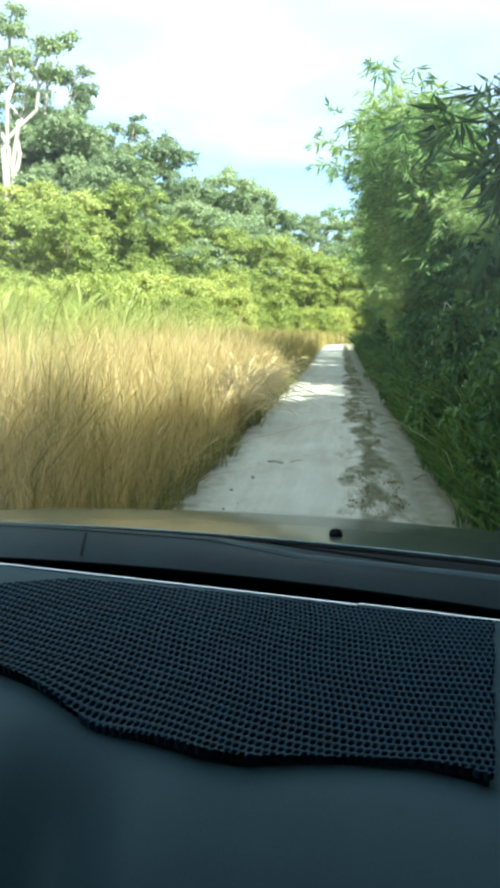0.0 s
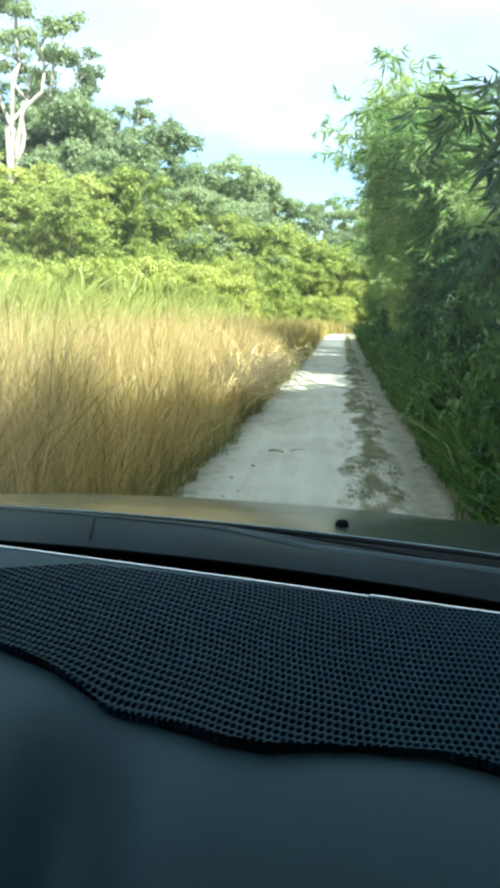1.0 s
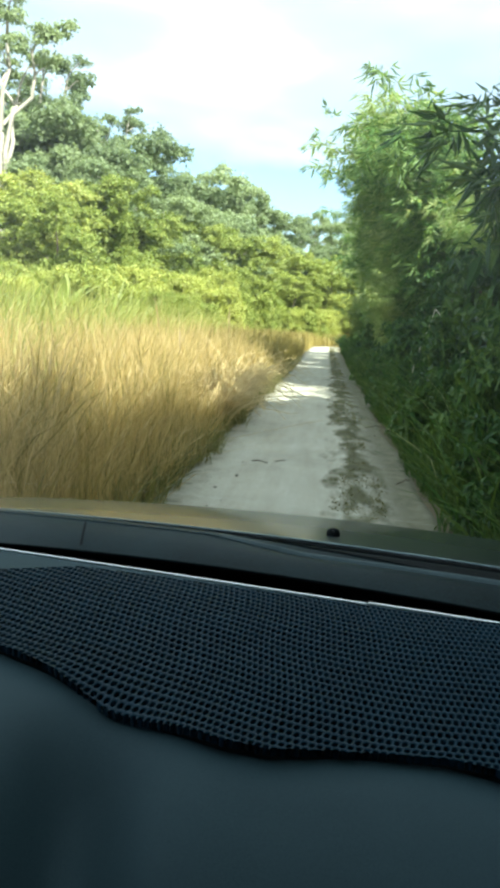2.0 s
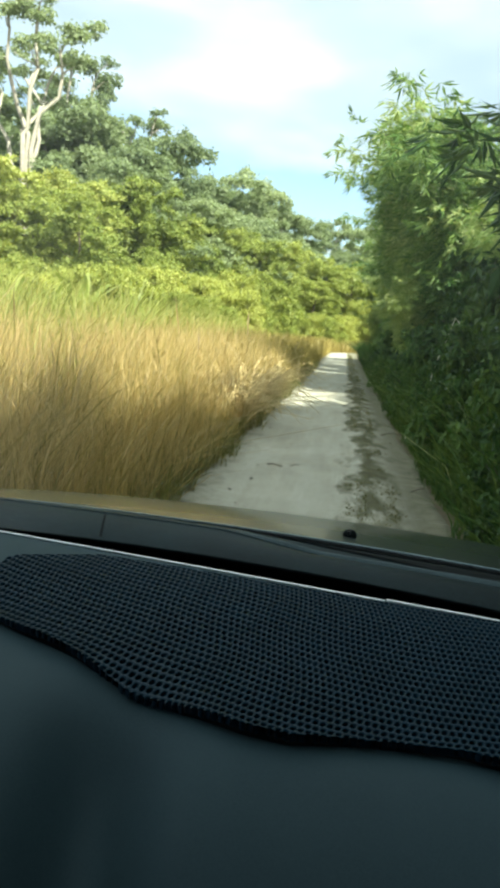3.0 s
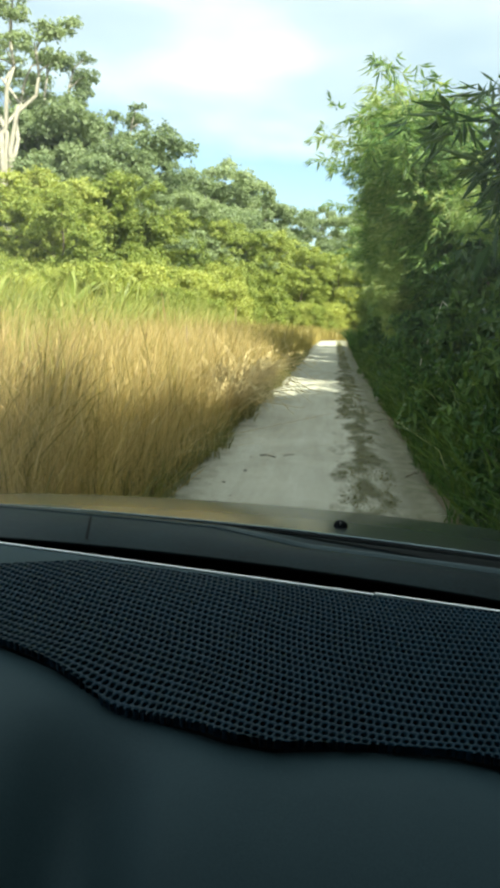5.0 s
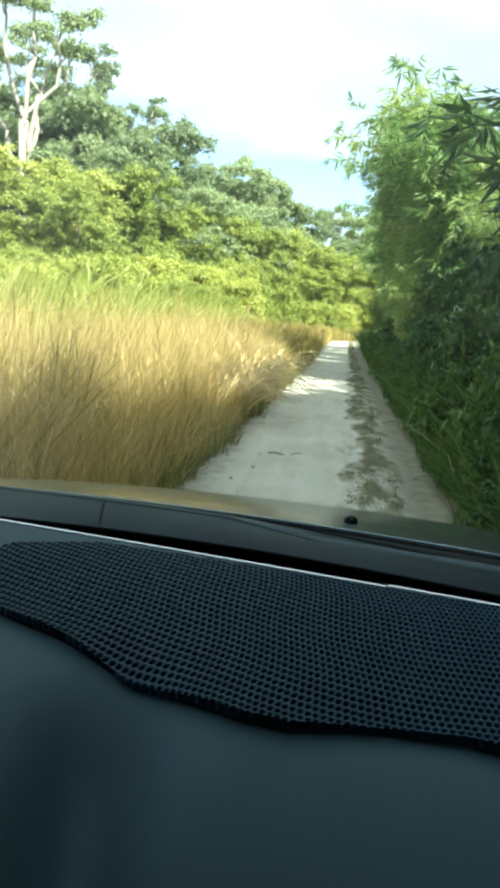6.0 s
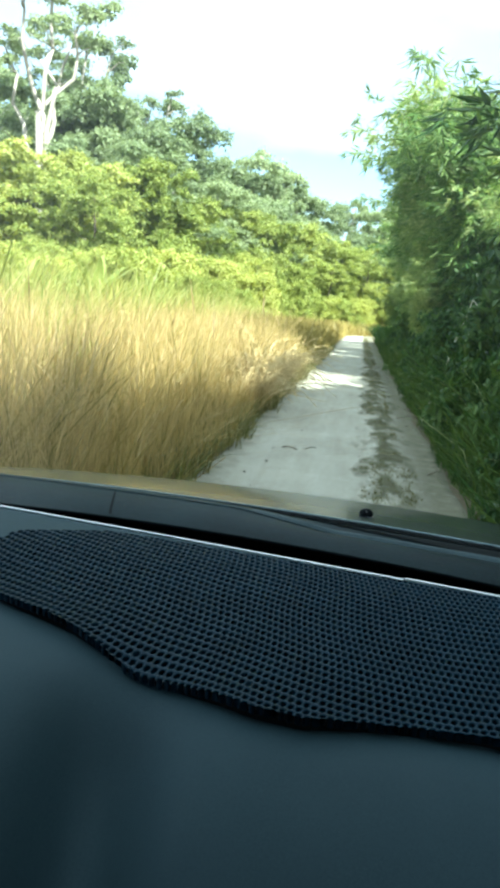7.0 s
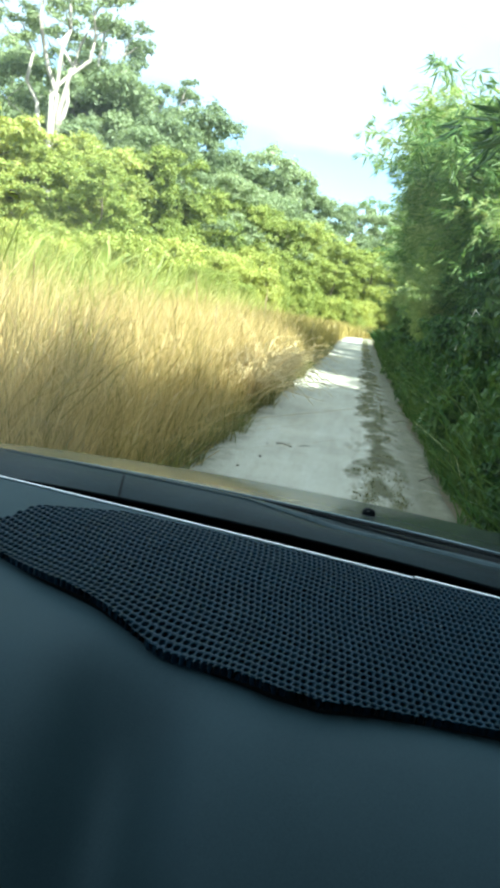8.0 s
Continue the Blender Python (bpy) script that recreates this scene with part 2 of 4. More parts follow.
M_MIXED = leaf_material("half_dry_grass", (0.13, 0.115, 0.028), (0.23, 0.195, 0.055), (0.38, 0.3, 0.1), 0.4, (1.1, 1.05, 0.7))
# short green grass, its colour darkened for the shade at the stand's foot
M_EDGE_GRASS = leaf_material("low_shaded_edge_grass", (0.06, 0.085, 0.022), (0.125, 0.14, 0.04), (0.24, 0.22, 0.075), 0.35)
M_GREEN = leaf_material("green_grass", (0.09, 0.125, 0.025), (0.22, 0.26, 0.06), (0.42, 0.4, 0.13), 0.42)
M_WEED = leaf_material("trodden_weeds", (0.07, 0.078, 0.026), (0.14, 0.138, 0.05), (0.26, 0.235, 0.105), 0.3)
M_BANK = leaf_material("dark_green_grass", (0.012, 0.038, 0.008), (0.036, 0.09, 0.017), (0.12, 0.175, 0.04), 0.35, rough=0.5, spec=0.22)
M_ARCH = leaf_material("pale_arching_blades", (0.09, 0.14, 0.04), (0.18, 0.24, 0.08), (0.34, 0.36, 0.17), 0.35)
M_STRAW = surface("pale_straw", (0.52, 0.49, 0.33), (0.72, 0.69, 0.52), 0.7, 40, 5, 0.2, 0.002)
M_DEAD = surface("dry_golden_stem", (0.42, 0.32, 0.14), (0.72, 0.58, 0.3), 0.75, 40, 5, 0.2, 0.002)

M_DASH = surface("grey_dash_plastic", (0.0256, 0.0470, 0.0578), (0.0390, 0.0670, 0.0794), 0.55, 900, 6, 0.12, 0.0006, spec=0.05)
M_MAT = surface("black_rubber", (0.0045, 0.0165, 0.029), (0.0095, 0.030, 0.050), 0.55, 700, 30, 0.2, 0.0005, spec=0.06)
M_PAINT = surface("dark_car_paint", (0.004, 0.0085, 0.0105), (0.006, 0.012, 0.0145), 0.4, 900, 3, 0.0, 0.001, spec=0.08, coat=0.6)
M_COWL = surface("grey_cowl_plastic", (0.001, 0.0036, 0.0046), (0.011, 0.026, 0.031), 0.5, 300, 7, 0.15, 0.001, spec=0.04)
# cowl plastic lightened to paint the highlights on its crest and rib
M_RIDGE = surface("highlight_grey_plastic", (0.024, 0.038, 0.044), (0.058, 0.085, 0.095), 0.5, 300, 12, 0.1, 0.001, spec=0.06)
M_EDGE = surface("pale_grey_edge", (0.08, 0.12, 0.135), (0.24, 0.3, 0.32), 0.45, 200, 14, 0.05, 0.0005, spec=0.2)
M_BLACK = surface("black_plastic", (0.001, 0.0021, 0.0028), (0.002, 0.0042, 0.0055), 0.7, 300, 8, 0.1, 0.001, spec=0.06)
M_STRIP = surface("bright_trim", (0.8, 0.82, 0.84), (0.92, 0.94, 0.95), 0.35, 200, 9, 0.05, 0.0005, metal=0.6)
M_LINER = surface("dark_cabin_lining", (0.006, 0.007, 0.008), (0.012, 0.013, 0.014), 0.9, 400, 4, 0.2, 0.001, spec=0.2)
M_TYRE = surface("tyre_rubber", (0.02, 0.02, 0.02), (0.045, 0.043, 0.04), 0.85, 90, 8, 0.3, 0.003)
M_RIM = surface("grey_steel_rim", (0.35, 0.35, 0.35), (0.5, 0.5, 0.5), 0.4, 60, 6, 0.1, 0.002, metal=0.8)
M_GLASS = glass_material()


# ---------------------------------------------------------------- mesh helpers
def mesh_of(name, verts, quads, material, smooth=False):
    """A mesh from an array of points and an array of four-cornered faces."""
    verts, quads = np.asarray(verts, np.float32), np.asarray(quads, np.int32)
    me = bpy.data.meshes.new(name)
    me.vertices.add(len(verts))
    me.vertices.foreach_set("co", verts.ravel())
    me.loops.add(quads.size)
    me.loops.foreach_set("vertex_index", quads.ravel())
    me.polygons.add(len(quads))
    me.polygons.foreach_set("loop_start", np.arange(0, quads.size, 4, dtype=np.int32))
    me.polygons.foreach_set("loop_total", np.full(len(quads), 4, np.int32))
    me.polygons.foreach_set("use_smooth", np.full(len(quads), smooth))
    me.update(calc_edges=True)
    me.validate()
    me.materials.append(material)
    return me


def part(name, me, parent, label="", place=None):
    ob = new(name, me)
    ob.parent = parent
    if place is not None:
        ob.matrix_basis = place
    if label:
        ob["label"] = label
    return ob


def joined(pieces):
    """Several (points, faces) in one pair of arrays."""
    vs, fs, k = [], [], 0
    for v, f in pieces:
        vs.append(np.asarray(v, float))
        fs.append(np.asarray(f, int) + k)
        k += len(v)
    return np.concatenate(vs), np.concatenate(fs)


def tube(path, radii, sides=7):
    """A tapered round limb along a path."""
    path, radii = np.asarray(path, float), np.asarray(radii, float)
    way = np.gradient(path, axis=0)
    way /= np.linalg.norm(way, axis=1)[:, None]
    ref = np.array([0.31, 0.77, 0.11])
    u = np.cross(way, ref)
    u /= np.linalg.norm(u, axis=1)[:, None]
    v = np.cross(way, u)
    a = np.arange(sides) * 2 * np.pi / sides
    rings = path[:, None] + radii[:, None, None] * (np.cos(a)[None, :, None] * u[:, None] + np.sin(a)[None, :, None] * v[:, None])
    n = len(path)
    i, j = np.meshgrid(np.arange(n - 1), np.arange(sides), indexing="ij")
    k = (j + 1) % sides
    quads = np.stack([i * sides + j, i * sides + k, (i + 1) * sides + k, (i + 1) * sides + j], -1).reshape(-1, 4)
    return rings.reshape(-1, 3), quads


def lathe(prof, sides):
    """A turned shape about z from (radius, height) pairs."""
    a = np.arange(sides) * 2 * np.pi / sides
    v = np.concatenate([np.stack([r * np.cos(a), r * np.sin(a), np.full(sides, z)], 1) for r, z in prof])
    i, j = np.meshgrid(np.arange(len(prof) - 1), np.arange(sides), indexing="ij")
    k = (j + 1) % sides
    return v, np.stack([i * sides + j, i * sides + k, (i + 1) * sides + k, (i + 1) * sides + j], -1).reshape(-1, 4)


def grid_faces(rows, cols):
    i, j = np.meshgrid(np.arange(rows - 1), np.arange(cols - 1), indexing="ij")
    a = i * cols + j
    return np.stack([a, a + 1, a + cols + 1, a + cols], -1).reshape(-1, 4)


def sheet(xs, ys, height, thick=0.0):
    """A height field over the grid xs, ys; with a thickness it is a closed slab."""
    gx, gy = np.meshgrid(np.asarray(xs, float), np.asarray(ys, float))
    top = np.stack([gx, gy, height(gx, gy)], -1).reshape(-1, 3)
    f = grid_faces(len(ys), len(xs))
    if not thick:
        return top, f
    low = top - (0, 0, thick)
    n, c, r = len(top), len(xs), len(ys)
    rim = list(range(c)) + [c * i + c - 1 for i in range(1, r)] + [c * (r - 1) + j for j in range(c - 2, -1, -1)] + [c * i for i in range(r - 2, 0, -1)]
    rim = np.array(rim)
    nxt = np.roll(rim, -1)
    side = np.stack([nxt, rim, rim + n, nxt + n], -1)
    return np.concatenate([top, low]), np.concatenate([f, f[:, ::-1] + n, side])


def slab(x0, x1, y0, y1, z0, z1, r=0.004):
    """A box with bevelled edges, as arrays."""
    xs = [x0, x0 + r, x1 - r, x1]
    ys = [y0, y0 + r, y1 - r, y1]
    top = np.full((4, 4), z1)
    top[[0, -1], :] -= r
    top[:, [0, -1]] = np.minimum(top[:, [0, -1]], z1 - r)
    gx, gy = np.meshgrid(xs, ys)
    up = np.stack([gx, gy, top], -1).reshape(-1, 3)
    lo = up.copy()
    lo[:, 2] = z0 + (z1 - up[:, 2])
    f = grid_faces(4, 4)
    rim = np.array([0, 1, 2, 3, 7, 11, 15, 14, 13, 12, 8, 4])
    nxt = np.roll(rim, -1)
    return np.concatenate([up, lo]), np.concatenate([f, f[:, ::-1] + 16, np.stack([nxt, rim, rim + 16, nxt + 16], -1)])


def leaves(rng, centre, way, normal, length, width):
    """Kite-shaped leaves: one face each, slightly folded along the middle."""
    way = way / np.linalg.norm(way, axis=1)[:, None]
    side = np.cross(way, normal)
    side /= np.linalg.norm(side, axis=1)[:, None] + 1e-9
    up = np.cross(side, way)
    n = len(centre)
    L, W = np.broadcast_to(length, n)[:, None], np.broadcast_to(width, n)[:, None]
    p0 = centre
    p1 = centre + way * L * 0.42 + side * W * 0.5 + up * W * 0.12
    p2 = centre + way * L - up * L * 0.1
    p3 = centre + way * L * 0.42 - side * W * 0.5 + up * W * 0.12
    v = np.stack([p0, p1, p2, p3], 1).reshape(-1, 3)
    return v, np.arange(4 * n).reshape(-1, 4)


def sphere_points(rng, n):
    d = rng.normal(size=(n, 3))
    return d / np.linalg.norm(d, axis=1)[:, None]


def foliage(rng, clumps, radii, per, length, width, droop=0.25):
    """Leaves round the clumps of a crown, denser towards their outside, uneven."""
    out = []
    for c, r in zip(clumps, radii):
        n = max(12, int(per * r * r))
        d = sphere_points(rng, n)
        d[:, 2] = np.where(d[:, 2] < -0.35, -d[:, 2] * 0.6, d[:, 2])
        bump = 1 + 0.25 * np.sin(d[:, 0] * 5 + c[0]) * np.sin(d[:, 1] * 4.3 + c[1]) + 0.12 * rng.normal(size=n)
        p = c + d * (r * (0.55 + 0.45 * rng.random(n)) * bump)[:, None] * (1, 1, 0.95)
        normal = d * 0.7 + (0, 0, 0.35) + rng.normal(size=(n, 3)) * 0.55
        way = np.cross(normal, rng.normal(size=(n, 3))) + (0, 0, -droop)
        s = (0.7 + 0.6 * rng.random(n))
        out.append(leaves(rng, p, way, normal, length * s, width * s))
    return joined(out)


BLADE = ((0.0, 0.8), (0.4, 1.0), (0.75, 0.75), (1.0, 0.12))
HEADED = ((0.0, 0.12), (0.72, 0.14), (0.86, 1.0), (1.0, 0.2))


def grass(name, pts, tall, wide, bend, material, label, category, seed, lean=(0, 0), base=-0.03, shape=BLADE):
    """A stand of bent blades, one object."""
    rng = np.random.default_rng(seed)
    n = len(pts)
    a = rng.random(n) * 2 * np.pi
    d = np.stack([np.cos(a) + lean[0], np.sin(a) + lean[1]], 1)
    b = bend * (0.25 + rng.random(n) * 1.3)
    face = rng.random(n) * np.pi
    side = np.stack([np.cos(face), np.sin(face)], 1)
    rows = []
    for t, w in shape:
        off = (b * tall * t * t)[:, None] * d
        z = base + tall * (t - 0.32 * b * t ** 2.5)
        c = np.concatenate([pts + off, z[:, None]], 1)
        s = np.concatenate([side * (wide * w * 0.5)[:, None], np.zeros((n, 1))], 1)
        rows += [c - s, c + s]
    v = np.stack(rows, 1).reshape(-1, 3)
    k = np.arange(n)[:, None, None] * 8
    f = (np.array([[0, 1, 3, 2], [2, 3, 5, 4], [4, 5, 7, 6]])[None] + k).reshape(-1, 4)
    return tagged(new(name, mesh_of(name, v, f, material)), label, category, kind="stuff")


def scatter(seed, n, x0, x1, y0, y1, keep=None):
    rng = np.random.default_rng(seed)
    p = np.stack([x0 + (x1 - x0) * rng.random(n), y0 + (y1 - y0) * rng.random(n)], 1)
    return p if keep is None else p[keep(p)]


def wob(x, s=0):
    return 0.5 * np.sin(x * 0.9 + s) + 0.3 * np.sin(x * 2.3 + 1.7 * s) + 0.2 * np.sin(x * 5.1 + s)


# ---------------------------------------------------------------- ground and track
def bend_x(y):
    """The track runs straight and turns off to the right at its far end."""
    y = np.asarray(y, float)
    return np.where(y > 70, (y - 70) ** 2 * 0.02, 0.0)


def build_ground():
    ring = np.concatenate([-np.geomspace(3000, 12, 22), np.linspace(-10, 10, 17), np.geomspace(12, 3000, 22)])
    v, f = sheet(ring, ring + 40, lambda x, y: -0.035 + 0.012 * wob(x * 1.7) * wob(y * 1.3) * (np.abs(x) < 12))
    tagged(new("ground", mesh_of("ground", v, f, M_SOIL, True)), "dry brown earth under the grass and woods", "ground", kind="structure")


def build_track():
    ys = np.concatenate([np.linspace(-8, 30, 190), np.linspace(30.6, 112, 130)])
    us = np.linspace(0, 1, 34)
    u, y = np.meshgrid(us, ys)
    left = -1.37 + 0.04 * wob(y * 0.6, 1)
    right = 1.02 + 0.06 * wob(y * 0.7, 2)
    x = left + (right - left) * u
    rut = 0.028 * (np.exp(-((x + 0.75) / 0.22) ** 2) + np.exp(-((x - 0.82) / 0.18) ** 2))
    crown = 0.02 * np.exp(-((x - 0.42) / 0.16) ** 2)
    z = 0.008 - rut + crown + 0.004 * wob(x * 6 + 0.7 * np.sin(y), 3) * wob(y * 0.7, 1) - 0.045 * ((u < 0.02) | (u > 0.98))
    v = np.stack([x + bend_x(y), y, z], -1).reshape(-1, 3)
    tagged(new("road", mesh_of("road", v, grid_faces(len(ys), len(us)), M_ROAD, True)), "pale grey sandy dirt track with wheel ruts", "road", kind="structure")


build_ground()
build_track()


# ---------------------------------------------------------------- the car
car = tagged(new("car"), "dark grey car standing on the sandy track", "car")
car.matrix_basis = pose(0, 0, 0, 0, 0, -10.3)
MID = -0.2      # the car's middle line
DIRT = (-0.3485, 0.4456)


def dash_z(x, y):
    """The top of the dashboard: nearly level, with a shallow crease and a rounded front edge."""
    crease = x + 0.205 - (0.404 - y) * 0.34
    z = 1.279 - 0.05 * np.exp(-(crease / 0.034) ** 2) / (1 + np.exp((y - 0.385) / 0.018))
    z = z - 0.004 * np.exp(-((y - 0.5) / 0.1) ** 2) - 0.1 * np.maximum(y - 0.58, 0) ** 1.5
    z = z - 2.2 * np.maximum(0.40 - y, 0) ** 2 - 8 * np.maximum(0.16 - y, 0) ** 2
    return z - 0.10 * np.maximum(np.abs(x - MID) - 0.45, 0) ** 2


def bonnet_z(x, y):
    s = y - 1.11
    return 1.210 - 0.14 * s - 0.06 * s ** 2 - 0.02 * ((x - MID) / 0.6) ** 2 - 0.16 * np.maximum(s - 0.8, 0) ** 1.5


def build_dashboard():
    v, f = sheet(np.linspace(MID - 0.7, MID + 0.7, 160), np.linspace(0.06, 0.684, 90), dash_z, 0.02)
    dash = part("dashboard", mesh_of("dashboard", v, f, M_DASH, True), car, "smooth blue-grey plastic dashboard")
    lower = slab(MID - 0.7, MID + 0.7, 0.07, 0.12, 0.75, 1.18, 0.012)
    part("front_panel", mesh_of("front_panel", *lower, M_DASH), dash)
    # the bright strip along the foot of the windscreen, in two lengths with a joint
    for x0, x1, dz in ((MID - 0.7, -0.0800, 0.0), (-0.0788, MID + 0.7, 0.0012)):
        xs = np.linspace(x0, x1, 30)
        path = np.stack([xs, 0.681 - 0.03 * (xs - MID + 0.2) ** 2, np.full(30, 1.2765 + dz)], 1)
        part("trim_strip", mesh_of("trim_strip", *tube(path, np.full(30, 0.0011), 8), M_STRIP, True), dash, "thin bright silver trim strip")
    band = sheet(np.linspace(MID - 0.66, MID + 0.66, 24), np.linspace(0.748, 0.808, 5), lambda x, y: 1.226 + (0.80 - y) * 0.83 - 0.05 * ((x - MID) / 0.7) ** 2, 0.003)
    part("windscreen_border", mesh_of("windscreen_border", *band, M_BLACK, True), car, "black painted lower border of the windscreen")
    gap = sheet(np.linspace(MID - 0.7, MID + 0.7, 20), np.linspace(0.686, 0.86, 8), lambda x, y: 1.262 - 0.33 * (y - 0.674) + 0 * x, 0.01)
    part("windscreen_shelf", mesh_of("windscreen_shelf", *gap, M_BLACK, True), car, "matt black shelf under the windscreen")


def build_front():
    # cowl: a rounded plastic panel with seams, between windscreen and bonnet
    def cowl_z(x, y):
        s = (y - 0.97) / 0.13
        return 1.232 - 0.028 * np.abs(s) ** 2.2 - 0.02 * ((x - MID) / 0.7) ** 2 - 0.016 * np.clip((x + 0.33) / 0.12, 0, 1) * np.exp(-((y - 1.02) / 0.05) ** 2)
    v, f = sheet(np.linspace(MID - 0.72, MID + 0.72, 100), np.linspace(0.865, 1.098, 40), cowl_z, 0.012)
    cowl = part("cowl_panel", mesh_of("cowl_panel", v, f, M_COWL, True), car, "grey plastic panel below the windscreen")
    # a flat dark joint across the panel
    t = np.linspace(0, 1, 10)
    gx = (-0.466 - 0.037 * t) + np.array([-0.0018, 0.0, 0.0018])[:, None]
    gy = np.broadcast_to(0.90 + 0.085 * t, gx.shape)
    part("seam", mesh_of("seam", np.stack([gx, gy, cowl_z(gx, gy) + 0.0012], -1).reshape(-1, 3), grid_faces(3, 10), M_BLACK, True), cowl, "dark joint in the panel")
    part("cowl_trough", mesh_of("cowl_trough", *sheet(np.linspace(MID - 0.72, MID + 0.72, 12), np.linspace(0.85, 1.12, 8), lambda x, y: 1.178 + 0 * x, 0.01), M_BLACK), car)
    # a bead along the far rim and a soft raised rib, coloured lighter as highlights
    xs = np.linspace(MID - 0.5, MID + 0.72, 60)
    rim = np.stack([xs, np.full(60, 1.0), cowl_z(xs, np.full(60, 1.0)) + 0.0006], 1)
    part("rim_bead", mesh_of("rim_bead", *tube(rim[:26], np.full(26, 0.0014), 8), M_RIDGE, True), cowl, "bead on the panel's rim, its highlight put into the colour")
    rib_y = np.linspace(-1, 1, 9)
    rx = np.linspace(-0.34, 0.5, 50)
    mid_y = 1.03 - 0.10 * np.clip((rx + 0.34) / 0.7, 0, 1)
    gy = mid_y + rib_y[:, None] * 0.011
    gx = np.broadcast_to(rx, gy.shape)
    gz = cowl_z(gx, gy) - 0.0012 + 0.0075 * (1 - rib_y[:, None] ** 2) * np.clip((rx + 0.34) / 0.1, 0, 1)
    part("cowl_ridge", mesh_of("cowl_ridge", np.stack([gx, gy, gz], -1).reshape(-1, 3), grid_faces(9, 50), M_RIDGE, True), cowl, "raised rib on the panel, its soft highlight put into the colour")
    # a black strip laid on the cowl as the shade of the gap before the bonnet
    sx = np.linspace(-0.3, 0.5, 30)
    lo = 1.088 - 0.055 * np.clip((sx + 0.3) / 0.3, 0, 1)
    gy = lo + (1.1 - lo) * np.linspace(0, 1, 6)[:, None]
    gx = np.broadcast_to(sx, gy.shape)
    part("bonnet_seal", mesh_of("bonnet_seal", np.stack([gx, gy, cowl_z(gx, gy) + 0.002], -1).reshape(-1, 3), grid_faces(6, 30), M_BLACK, True), cowl, "dark gap before the bonnet, drawn as a matt black strip")
    bon = part("bonnet", mesh_of("bonnet", *sheet(np.linspace(MID - 0.74, MID + 0.74, 80), np.linspace(1.11, 2.2, 90), bonnet_z, 0.012), M_PAINT, True), car, "dark glossy car bonnet reflecting the verge")
    xs = np.linspace(MID - 0.74, MID + 0.74, 80)
    edge = np.stack([xs, np.full(80, 1.109), bonnet_z(xs, 1.11) + 0.0005], 1)
    part("bonnet_edge", mesh_of("bonnet_edge", *tube(edge, np.full(80, 0.0022), 8), M_EDGE, True), bon, "rolled bright rear edge of the bonnet")
    # washer nozzle: a small ribbed dome, with a bright piece added as its highlight
    prof = [(0.0102, 0.0), (0.0108, 0.004), (0.0102, 0.0062), (0.0086, 0.0088), (0.006, 0.0107), (0.003, 0.0117), (0.0003, 0.012)]
    v, f = lathe(prof, 18)
    nozzle = part("washer_nozzle", mesh_of("washer_nozzle", v, f, M_BLACK, True), bon, "small black washer nozzle", pose(-0.199, 1.225, float(bonnet_z(-0.199, 1.225)) - 0.0005))
    v, f = tube([(0, -0.0065, 0.0075), (0, -0.0102, 0.0086)], [0.0026, 0.002], 10)
    part("jet", mesh_of("jet", v, f, M_RIM, True), nozzle, "tiny bright metal piece standing for the nozzle's highlight")


